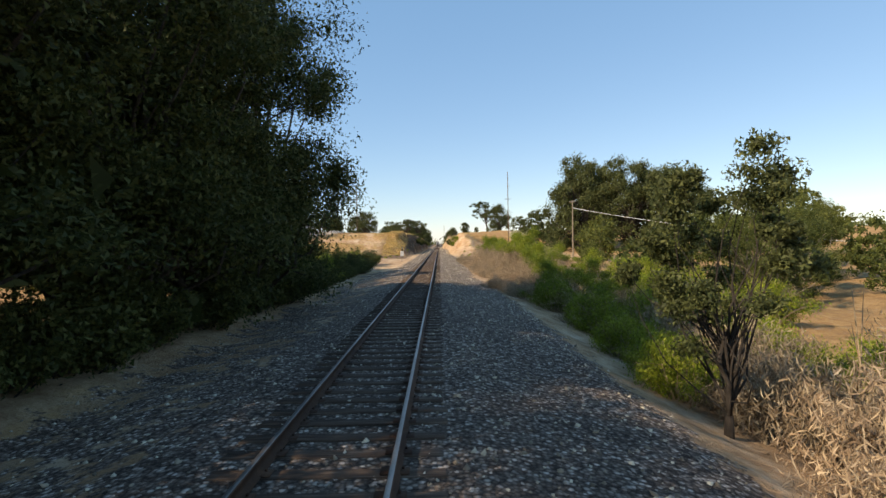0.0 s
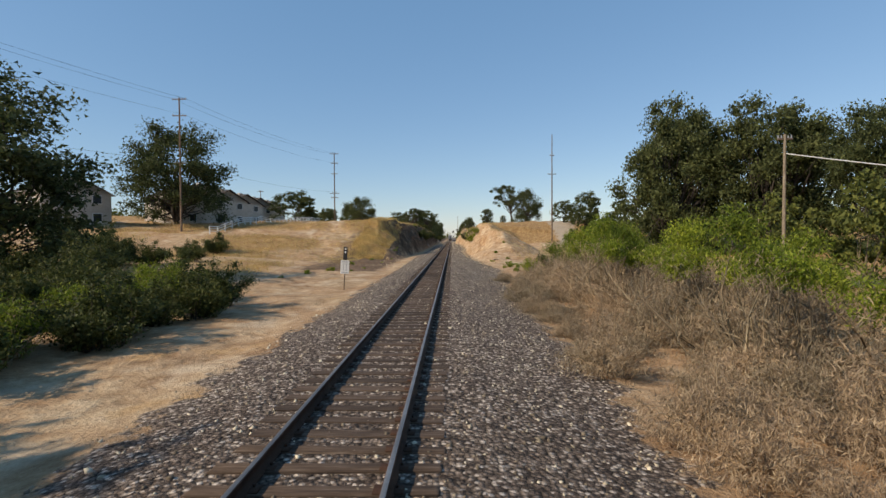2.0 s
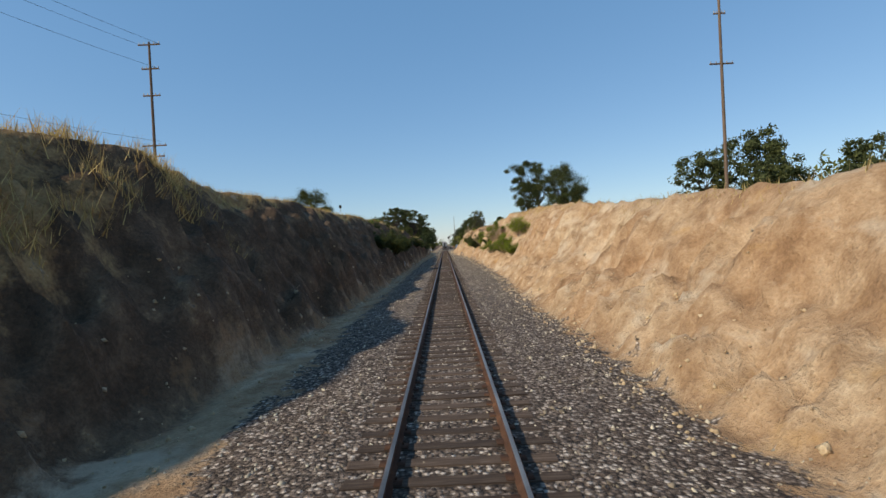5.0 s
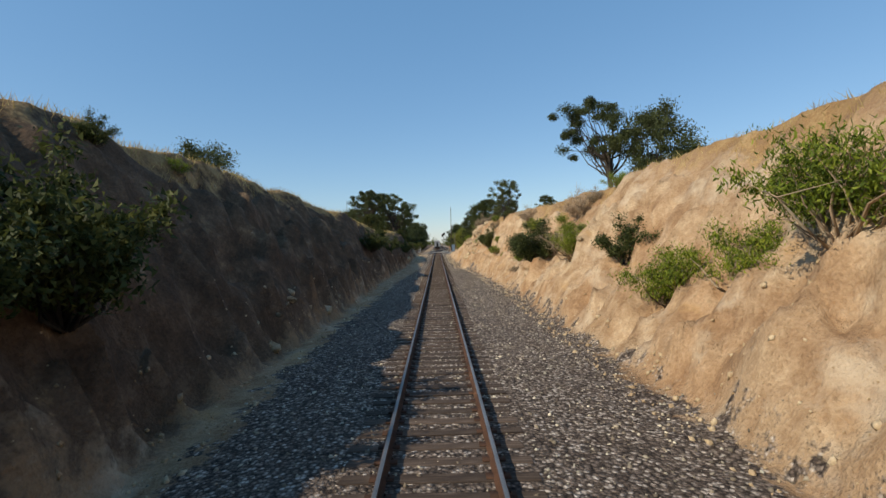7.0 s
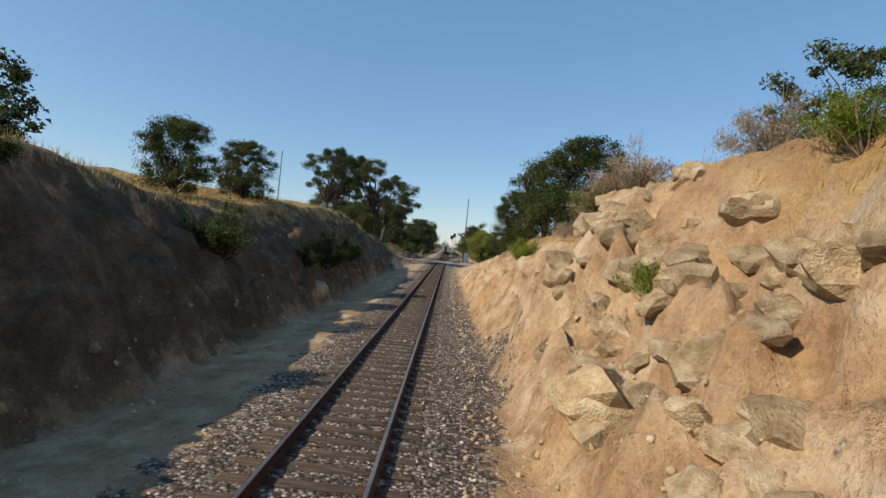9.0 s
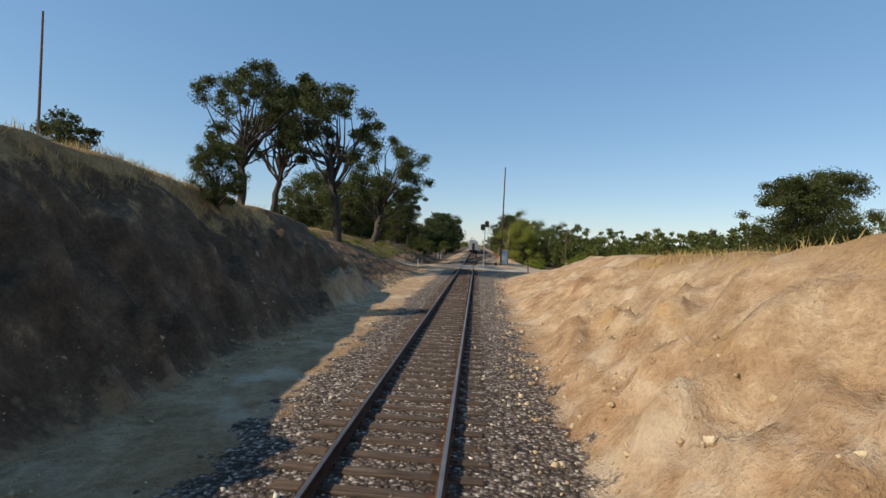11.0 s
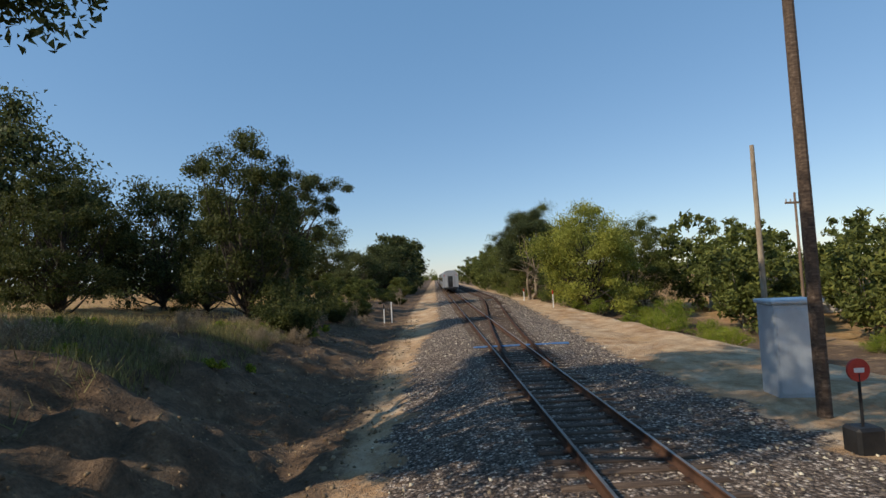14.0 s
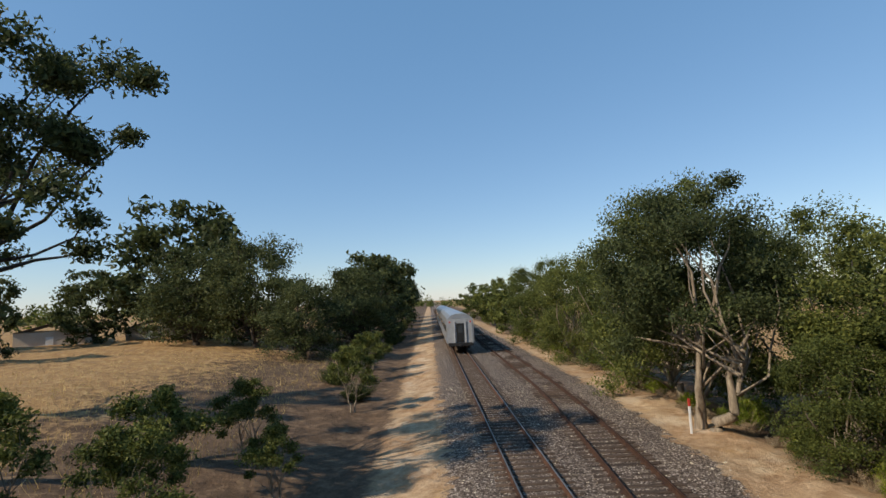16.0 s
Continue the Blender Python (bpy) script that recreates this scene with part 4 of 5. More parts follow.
near([(8.0, 225, 1.1), (8.4, 211.5, 1.2), (7.9, 247.5, 1.0), (6.4, 253.5, 1.0), (6.5, 251.3, 1.1), (6.9, 255.3, 1.0), (6.2, 252.4, 0.9), (6.6, 259, 0.7), (9.2, 211, 0.7), (7.0, 240.5, 0.9), (8.8, 252, 1.0), (5.6, 217, 0.5)], DRYBUSH)
near([(13, 383, 1.2), (14.6, 386.5, 1.5), (13.6, 379, 1.0)], BROOM_B)
near([(9.0, 317, 0.6), (8.6, 319.5, 0.5), (12.6, 337, 0.7), (22, 345, 1.3), (18, 338, 1.1), (26, 342, 1.5), (21, 333, 1.3)], BROOM_B)
near([(5.9 + R.uniform(0, 4), y, R.uniform(0.5, 1.1)) for y in (96, 100, 103, 106, 109, 112, 117, 122)], TUFT)
near([(8.5, 96, 0.9), (7.0, 101, 0.5)], BROOM_B)
near([(11, 97, 1.5), (14, 101, 1.7)], DARKBUSH)
near([(-6 - R.uniform(0, 6), y, R.uniform(0.5, 1.1)) for y in np.arange(86, 128, 3)], TUFT)
near([(-9 - R.uniform(0, 8), y, R.uniform(0.6, 1.7)) for y in np.arange(312, 380, 1.6)], TUFT)
near([(-8.5 - R.uniform(0, 5), y, R.uniform(0.4, 0.9)) for y in np.arange(348, 394, 2.4)], DRYLOW)
near([(-10 - R.uniform(0, 4), y, R.uniform(0.8, 1.3)) for y in np.arange(374, 398, 2.6)], DARKBUSH)
near([(-8.5 - R.uniform(0, 3), y, R.uniform(0.7, 1.1)) for y in np.arange(424, 520, 5.0)], DARKBUSH)
near([(10.6 + R.uniform(0, 2), y, R.uniform(0.6, 1.0)) for y in np.arange(372, 470, 4.0)], BROOM_B)
near([(9.6 + R.uniform(0, 0.9), y, R.uniform(0.3, 0.6)) for y in np.arange(400, 460, 2.2)], DRYLOW)
near([(13.5 + R.uniform(0, 5), y, R.uniform(0.6, 1.0)) for y in np.arange(372, 398, 5.0)], BROOM_B)

# ---- railway track ----
def rail_mesh(name, pts, top_mat=M_STEEL, side_mat=M_RUST):
    """A flat-bottomed rail along plan points, with its head worn bright."""
    prof = [(-0.07, -0.172), (0.07, -0.172), (0.07, -0.16), (0.012, -0.135), (0.012, -0.045), (0.036, -0.034), (0.036, -0.006), (0.028, 0.0), (-0.028, 0.0), (-0.036, -0.006), (-0.036, -0.034), (-0.012, -0.045), (-0.012, -0.135), (-0.07, -0.16)]
    n, verts, faces = len(prof), [], []
    for x, y in pts:
        verts += [(x + px, y, pz) for px, pz in prof]
    for j in range(len(pts) - 1):
        for k in range(n):
            a, b = j * n + k, j * n + (k + 1) % n
            faces.append((a, b, b + n, a + n))
    me = mesh_np(name, verts, faces, side_mat)
    me.materials.append(top_mat)
    me.polygons.foreach_set("material_index", np.array([1 if k % n == 7 else 0 for k in range(len(faces))], np.int32))
    return me


def siding_x(y):
    s = float(np.clip((y - 362) / 62.0, 0, 1))
    return 4.45 * (s * s * (3 - 2 * s) * 0.55 + s * 0.45)


def track(name, label, centre, y0, y1, near0, near1, top_mat=M_STEEL, first_sleeper=None, wide=None):
    root = thing(name, label, "railway track")
    ys = np.arange(y0, y1 + 1, 4.0)
    for side in (-0.7525, 0.7525):
        part("rail", rail_mesh("rail", [(centre(y) + side, y) for y in ys], top_mat), None, root)
    rng = random.Random(3)
    protos = []
    for k in range(6):
        bm = boxes((-1.3, -0.115, -0.36, 1.3, 0.115, -0.165), bevel=0.012)
        for v in bm.verts:
            v.co += Vector((rng.uniform(-0.03, 0.03), rng.uniform(-0.012, 0.012), rng.uniform(-0.008, 0.006)))
        protos.append(bm_mesh("sleeper", bm, M_SLEEPER))
    plate = bm_mesh("tie_plate", boxes((-0.16, -0.09, -0.168, 0.16, 0.09, -0.155), (0.075, 0.03, -0.156, 0.1, 0.06, -0.13)), M_RUST)
    far, plates, yy = [], [], y0 if first_sleeper is None else first_sleeper
    while yy < y1:
        yy += 0.52 + rng.uniform(-0.03, 0.03)
        if crossing(yy) > 0.6:
            continue
        m = pose(centre(yy) + rng.uniform(-0.05, 0.05), yy, rng.uniform(-0.012, 0.004), rng.uniform(-1, 1), 0, rng.uniform(-1.2, 1.2))
        if wide and wide[0] < yy < wide[1]:
            reach = siding_x(yy)
            part("sleeper", boxes((-1.3, -0.115, -0.36, 1.3 + reach, 0.115, -0.165), bevel=0.012), M_SLEEPER, root, at=m)
        elif near0 <= yy < near1:
            part("sleeper", protos[rng.randrange(6)], None, root, at=m)
        else:
            far.append(m)
        plates.append(yy)
    for nm, src, mats in (("sleeper_run", protos[0], [m for m in far]), ("tie_plate_run", plate, [pose(centre(y) + s, y, 0) for y in plates for s in (-0.7525, 0.7525)])):
        v = np.array([w.co for w in src.vertices])
        tri = []
        for p in src.polygons:
            q = list(p.vertices)
            tri += [(q[0], q[j], q[j + 1]) for j in range(1, len(q) - 1)]
        tri = np.array(tri)
        vs = np.concatenate([v @ np.array(m.to_3x3()).T + np.array(m.translation) for m in mats])
        fs = np.concatenate([tri + len(v) * j for j in range(len(mats))])
        ob = part(nm, mesh_np(nm, vs, fs, M_SLEEPER if nm[0] == "s" else M_RUST), None, root)
        ob["kind"] = "stuff"
    return root


track("railway_track", "single line of rusty rails on weathered wooden sleepers", lambda y: 0.0, -60, 720, 58, 208, wide=(363, 389))
track("siding_track", "rusty siding leaving the main line by a turnout", siding_x, 366, 720, 389, 440, M_RUST, first_sleeper=389)

# ---- loose stone ----
def stones(name, label, spots, mat, lo, hi, seed):
    """Many small angular stones lying on the ground, in one mesh."""
    rng = np.random.default_rng(seed)
    base = np.array([(1, 0, 0), (-1, 0, 0), (0, 1, 0), (0, -1, 0), (0, 0, 1), (0, 0, -1)], float)
    fac = np.array([(0, 2, 4), (2, 1, 4), (1, 3, 4), (3, 0, 4), (2, 0, 5), (1, 2, 5), (3, 1, 5), (0, 3, 5)])
    n = len(spots)
    s = (lo * (hi / lo) ** (rng.uniform(0, 1, n) ** 2.2))
    q = rng.normal(size=(n, 3, 3))
    q, _ = np.linalg.qr(q)
    shape = rng.uniform(0.55, 1.2, (n, 6, 1)) * base[None] * (1.0, 0.8, 0.65)
    v = np.einsum("nij,nkj->nki", q, shape) * s[:, None, None] + np.array(spots)[:, None, :]
    f = fac[None] + 6 * np.arange(n)[:, None, None]
    ob = new(name, mesh_np(name, v.reshape(-1, 3), f.reshape(-1, 3), mat))
    return tagged(ob, label, "stones", kind="stuff")


def scatter_ballast():
    rng = np.random.default_rng(5)
    spots = []
    for k in range(80000):
        y = rng.uniform(0, 425)
        side = 1 if rng.random() < 0.55 else -1
        wide = 5.8 + (3.5 if side > 0 and y > 380 else 0)
        x = side * wide * rng.uniform(0, 1) ** 0.8
        if zone_at(x, y)[0] < rng.uniform(0.1, 0.9):
            continue
        if crossing(y) > 0 or abs(abs(x) - 0.7525) < 0.1:
            continue
        spots.append((x, y, ground_z(x, y) + 0.0))
    stones("ballast_stones", "grey angular ballast stones round the sleepers", spots, M_STONE, 0.027, 0.075, 8)
    spots = []
    for k in range(9000):
        y = rng.uniform(100, 335)
        side = 1 if rng.random() < 0.6 else -1
        tx, tz, fx, fz, rx = bank(y, side)[:5]
        x = side * (tx - 1.0 + (fx - tx + 1.0) * rng.uniform(0, 1) ** 1.5)
        spots.append((x, y, ground_z(x, y) + 0.01))
    stones("fallen_stones", "pale stones fallen to the foot of the cutting", spots, M_ROCK, 0.025, 0.13, 9)

    spots = []
    for k in range(9000):
        y = rng.uniform(306, 398)
        x = -(4.6 + abs(rng.normal()) * 4.0)
        if crossing(y) == 0:
            spots.append((x, y, ground_z(x, y)))
    stones("earth_clods", "brown clods and litter on the earth bank", spots, M_CLOD, 0.03, 0.13, 10)


scatter_ballast()


def grass(name, label, n, place, seed, height=0.45, mat=M_STRAW):
    rng = np.random.default_rng(seed)
    pts = []
    while len(pts) < n:
        p = place(rng)
        if p is not None:
            pts.append(p)
    pts = np.array(pts)
    k = len(pts)
    h = height * rng.uniform(0.5, 1.3, k)
    a = rng.uniform(0, 2 * math.pi, k)
    w = np.stack([np.cos(a), np.sin(a), np.zeros(k)], 1) * 0.009 * rng.uniform(0.7, 1.8, k)[:, None]
    tip = np.stack([rng.normal(size=k) * 0.4, rng.normal(size=k) * 0.4, np.ones(k)], 1) * h[:, None]
    v = np.stack([pts - w, pts + w, pts + tip], 1).reshape(-1, 3)
    ob = new(name, mesh_np(name, v, np.arange(3 * k).reshape(-1, 3), mat))
    return tagged(ob, label, "grass", kind="stuff")


def rim_spot(rng):
    y = rng.uniform(104, 300)
    side = -1 if rng.random() < 0.7 else 1
    rx = bank(y, side)[4]
    a = rx - 0.6 + abs(rng.normal()) * 4.0
    if zone_at(side * a, y)[2] > 0.3:
        return None
    return (side * a, y, ground_z(side * a, y) - 0.02)


def field_spot(rng):
    y, x = rng.uniform(62, 130), -rng.uniform(7, 45)
    if zone_at(x, y)[1] < rng.uniform(0.1, 0.8):
        return None
    return (x, y, ground_z(x, y) - 0.02)


def nose_spot(rng):
    y, x = rng.uniform(111, 140), -rng.uniform(7.0, 11.5)
    if relief(x * 0.5, y * 0.5, 9.0) < rng.uniform(-0.5, 0.3):
        return None
    return (x, y, ground_z(x, y) - 0.02)


def late_spot(rng):
    y, x = rng.uniform(352, 450), -12 - abs(rng.normal()) * 14
    return (x, y, ground_z(x, y) - 0.02)


def green_spot(rng):
    y, x = rng.uniform(334, 372), -10.0 - abs(rng.normal()) * 5
    if noise.noise(Vector((x * 0.25, y * 0.25, 3))) < rng.uniform(-0.4, 0.2):
        return None
    return (x, y, ground_z(x, y) - 0.02)


grass("dry_grass", "straw-coloured grass along the rim of the cutting", 70000, rim_spot, 21, 0.26)
grass("dry_grass", "straw-coloured grass in the field", 46000, field_spot, 22, 0.4)
grass("dry_grass", "tall golden grass on the nose of the cutting", 15000, nose_spot, 25, 0.5)
grass("dry_grass", "dry grass on the bank and field", 16000, late_spot, 23, 0.4)
grass("green_grass", "grey-green grass under the oak", 26000, green_spot, 24, 0.42, M_GREENGRASS)

# ---- level crossing ----
def level_crossing():
    root = thing("level_crossing", "pale concrete crossing panels between and beside the rails", "crossing")
    for j in range(3):
        y0 = 338.7 + j * 2.5
        for x0, x1 in ((-1.45, -0.85), (-0.66, 0.66), (0.85, 1.45), (1.5, 2.1)):
            part("panel", boxes((x0, y0 + 0.02, -0.18, x1, y0 + 2.47, 0.005), bevel=0.012), M_CONCRETE, root)
    return root


level_crossing()

# ---- poles and wires ----
def pole(name, label, x, y, z, top, arms, r=0.16, mat=M_POLE):
    root = thing(name, label, "utility pole", pose(x, y, z))
    h = top - z
    part("shaft", rods(((0, 0, -0.6), (0, 0, h), r, r * 0.6), n=10), mat, root)
    for a, half in arms:
        part("crossarm", boxes((-half, -0.05, a * h - 0.06, half, 0.05, a * h + 0.06), bevel=0.01), M_POLE, root)
        for s in (-0.9, -0.45, 0.45, 0.9):
            part("insulator", rods(((s * half, 0, a * h + 0.06), (s * half, 0, a * h + 0.24), 0.05, 0.03)), M_GREYPAINT, root)
    return root


pole("utility_pole", "tall brown wooden utility pole with crossarms", -37, 122, 3.8, 22.4, [(0.985, 1.0), (0.86, 1.0), (0.5, 0.8)])
pole("utility_pole", "tall brown wooden utility pole with crossarms", -26, 168.5, 6.0, 22.3, [(0.985, 1.0), (0.85, 0.8), (0.7, 0.8), (0.42, 1.1), (0.36, 0.9)])
pole("utility_pole", "tall slim wooden pole with crossarms halfway up", 24, 165, 2.0, 25.4, [(0.62, 1.0), (0.8, 0.5)])
pole("utility_pole", "weathered grey pole beside the oaks", 24, 86, -1.2, 9.3, [(0.97, 0.5)], 0.14, M_PALEBARK)
pole("utility_pole", "small wooden pole behind the houses", -49, 183, 6.5, 15.1, [(0.96, 0.8)], 0.13)
pole("utility_pole", "tall bare dark wooden pole beside the signal", 5.0, 358.9, -0.4, 15.4, [], 0.15, M_SLEEPER)
pole("street_lamp", "slim lamp post above the cutting", -21.4, 302.3, 5.0, 13.5, [], 0.08)
pole("utility_pole", "small grey pole among trees", 18.4, 377.3, -1.5, 7.1, [(0.93, 0.6)], 0.1)
pole("post", "pale wooden post beside the equipment cabinet", 6.3, 362.5, -0.4, 6.5, [], 0.1, M_PALEBARK)


def wire(name, a, b, sag):
    cu = bpy.data.curves.new(name, "CURVE")
    cu.dimensions, cu.bevel_depth = "3D", 0.012
    sp = cu.splines.new("POLY")
    sp.points.add(20)
    for j in range(21):
        f = j / 20
        p = Vector(a).lerp(Vector(b), f)
        sp.points[j].co = (p.x, p.y, p.z - sag * 4 * f * (1 - f), 1)
    cu.materials.append(M_WIRE)
    return tagged(new(name, cu), "thin black overhead wire between poles", "wire", "overhead wires")


for off, za, zb in ((-0.9, 22.2, 22.1), (0.9, 22.2, 22.1), (0.9, 19.9, 19.8), (0.6, 13.2, 13.2)):
    wire("overhead_wire", (-37 + off, 122, za), (-26 + off, 168.5, zb), 0.9)
    wire("overhead_wire", (-37 + off, 122, za), (-52 + off, 60, za), 1.0)
line = wire("overhead_wire", (24, 86, 8.0), (62, 66, 1.2), 0.8)
line.data.bevel_depth = 0.035
line.data.materials[0] = M_WHITE
line["label"] = "pale thick service cable from the grey pole"

# ---- houses ----
def house(x, y, z, turn_deg, w, d, h, roof, label):
    """A two-storey house with a gable roof, windows and a chimney; its front looks along -y before turning."""
    root = thing("house", label, "house", pose(x, y, z, 0, 0, turn_deg), "row of houses")
    bm = boxes((-w / 2, -d / 2, -1, w / 2, d / 2, h))
    part("wall", bm, M_STUCCO, root)
    bm = bmesh.new()
    for s in (-1, 1):
        vs = [bm.verts.new(p) for p in ((s * (w / 2 + 0.5), -d / 2 - 0.5, h - 0.3), (s * (w / 2 + 0.5), d / 2 + 0.5, h - 0.3), (0, d / 2 + 0.5, h + roof), (0, -d / 2 - 0.5, h + roof))]
        bm.faces.new(vs)
    bmesh.ops.solidify(bm, geom=bm.faces[:], thickness=0.18)
    part("roof", bm, M_ROOF, root)
    for s in (-1, 1):
        bm = bmesh.new()
        vs = [bm.verts.new(p) for p in ((-w / 2, s * d / 2, h), (w / 2, s * d / 2, h), (0, s * d / 2, h + roof - 0.25))]
        bm.faces.new(vs)
        bmesh.ops.solidify(bm, geom=bm.faces[:], thickness=0.2)
        part("gable", bm, M_STUCCO, root)
    for face in (-1, 1):
        for wx in (-0.28, 0.28):
            for wz in (1.0, 3.6):
                win = part("window", boxes((-0.65, -0.05, 0, 0.65, 0.05, 1.3), bevel=0.02), M_WHITE, root, at=pose(wx * w, face * (d / 2 + 0.02), wz))
                part("pane", boxes((-0.55, -0.07, 0.1, 0.55, 0.07, 1.2)), M_GLASS, win)
        for wy in (-0.25, 0.25):
            win = part("window", boxes((-0.05, -0.6, 0, 0.05, 0.6, 1.2), bevel=0.02), M_WHITE, root, at=pose(face * (w / 2 + 0.02), wy * d, 3.6))
            part("pane", boxes((-0.07, -0.5, 0.1, 0.07, 0.5, 1.1)), M_GLASS, win)
    part("chimney", boxes((w * 0.22, -0.5, h, w * 0.22 + 0.8, 0.5, h + roof + 0.6), bevel=0.03), M_STUCCO, root)
    return root


for hx, hy, s in ((-44, 137, 1.0), (-46, 150, 0.95), (-48, 163, 1.0), (-50, 176, 0.95), (-52, 190, 1.0), (-56, 124, 1.0)):
    house(hx, hy, 4.2 + (hy - 137) * 0.02, 62, 9.0 * s, 10.0, 5.2, 2.2, "two-storey pale stucco house with a grey gabled roof")


def white_fence():
    root = thing("white_fence", "white rail fence in front of the houses", "fence")
    for k in range(26):
        y = 118 + k * 2.4
        x = -31 - 0.02 * (y - 118)
        z = ground_z(x, y)
        part("post", boxes((-0.06, -0.06, -0.2, 0.06, 0.06, 1.15), bevel=0.01), M_WHITE, root, at=pose(x, y, z))
    for h in (0.45, 0.8, 1.1):
        bm = bmesh.new()
        for k in range(25):
            y = 118 + k * 2.4
            x = -31 - 0.02 * (y - 118)
            rod(bm, (x, y, ground_z(x, y) + h), (x - 0.048, y + 2.4, ground_z(x - 0.048, y + 2.4) + h), 0.05, n=6)
        part("rail", bm, M_WHITE, root)
    return root


white_fence()


def far_shed(x, y, z, w, d, h, turn_deg, label):
    root = thing("shed", label, "shed", pose(x, y, z, 0, 0, turn_deg))
    part("wall", boxes((-w / 2, -d / 2, -0.5, w / 2, d / 2, h)), M_STUCCO, root)
    bm = bmesh.new()
    for s in (-1, 1):
        bm.faces.new([bm.verts.new(p) for p in ((s * (w / 2 + 0.4), -d / 2 - 0.4, h - 0.1), (s * (w / 2 + 0.4), d / 2 + 0.4, h - 0.1), (0, d / 2 + 0.4, h + 1.2), (0, -d / 2 - 0.4, h + 1.2))])
    bmesh.ops.solidify(bm, geom=bm.faces[:], thickness=0.12)
    part("roof", bm, M_ROOF, root)
    part("door", boxes((-0.5, -d / 2 - 0.06, 0, 0.5, -d / 2, 2.0), bevel=0.01), M_WHITE, root)
    return root


far_shed(-62, 470, 0.8, 9, 7, 2.8, 20, "low pale farm shed behind oaks")
far_shed(-50, 476, 0.8, 7, 6, 2.6, 10, "low pale farm shed behind oaks")
far_shed(32.5, 401.6, -2.2, 11, 8, 2.8, 80, "white single-storey house among trees")

# ---- rocks in the cutting ----
def rock_mesh(seed):
    bm = bmesh.new()
    bmesh.ops.create_icosphere(bm, subdivisions=2, radius=1.0)
    for v in bm.verts:
        d = v.co.normalized()
        f = 0.85 + 0.45 * noise.noise(d * 1.3 + Vector((seed * 7.0, 0, 0))) + 0.15 * noise.noise(d * 3.5 + Vector((0, seed * 5.0, 0)))
        v.co = Vector((round(d.x * f * 3.2) / 3.2 * 0.5 + d.x * f * 0.5, round(d.y * f * 2.6) / 2.6 * 0.5 + d.y * f * 0.5, round(d.z * f * 3.0) / 3.0 * 0.5 + d.z * f * 0.4))
    return bm_mesh("rock", bm, M_ROCK)


ROCKS = [rock_mesh(k) for k in range(5)]


def rock(x, y, s, z=None):
    ob = new("rock", ROCKS[R.randrange(5)])
    ob.matrix_basis = pose(x, y, (ground_z(x, y) - 0.42 * s) if z is None else z, R.uniform(-25, 25), R.uniform(-25, 25), turn()) @ Matrix.Diagonal((s, s * R.uniform(0.8, 1.3), s * R.uniform(0.6, 1.0), 1))
    return tagged(ob, "angular tan rock bedded in the earth bank", "rock", "rocks of the cutting")


for k in range(84):
    rock(4.0 + R.uniform(0, 2.8), R.uniform(240.5, 252), R.uniform(0.2, 0.75))
for k in range(20):
    rock(3.6 + R.uniform(0, 2.0), R.uniform(251, 276), R.uniform(0.1, 0.3))
for k in range(24):
    rock(-4.8 - R.uniform(0, 0.7), R.uniform(190, 285), R.uniform(0.08, 0.28))
for x, y, s in ((-5.1, 204, 0.55), (-5.0, 262, 0.9), (7.9, 181.4, 0.6), (8.2, 182.2, 0.45), (6.3, 204, 0.25), (-4.6, 101, 0.3), (-6.5, 113, 0.35), (-4.9, 316, 0.35)):
    rock(x, y, s)

rock(5.3, 268.2, 0.75)
rock(5.0, 270.4, 0.5)


def culvert():
    root = thing("culvert", "pale concrete slab over a dark drain opening in the sand", "drain", pose(6.6, 110.2, ground_z(6.6, 110.2) - 0.03, 0, 0, 12) @ Matrix.Diagonal((0.62, 0.62, 0.8, 1)))
    part("slab", boxes((-0.55, -0.35, 0.12, 0.55, 0.35, 0.2), bevel=0.02), M_CONCRETE, root)
    # a solid black block stands for the shaded hole under the slab
    part("opening", boxes((-0.4, -0.3, -0.25, 0.4, 0.3, 0.12), bevel=0.02), M_DARK, root, "black block for the shade in the drain mouth")
    return root


culvert()

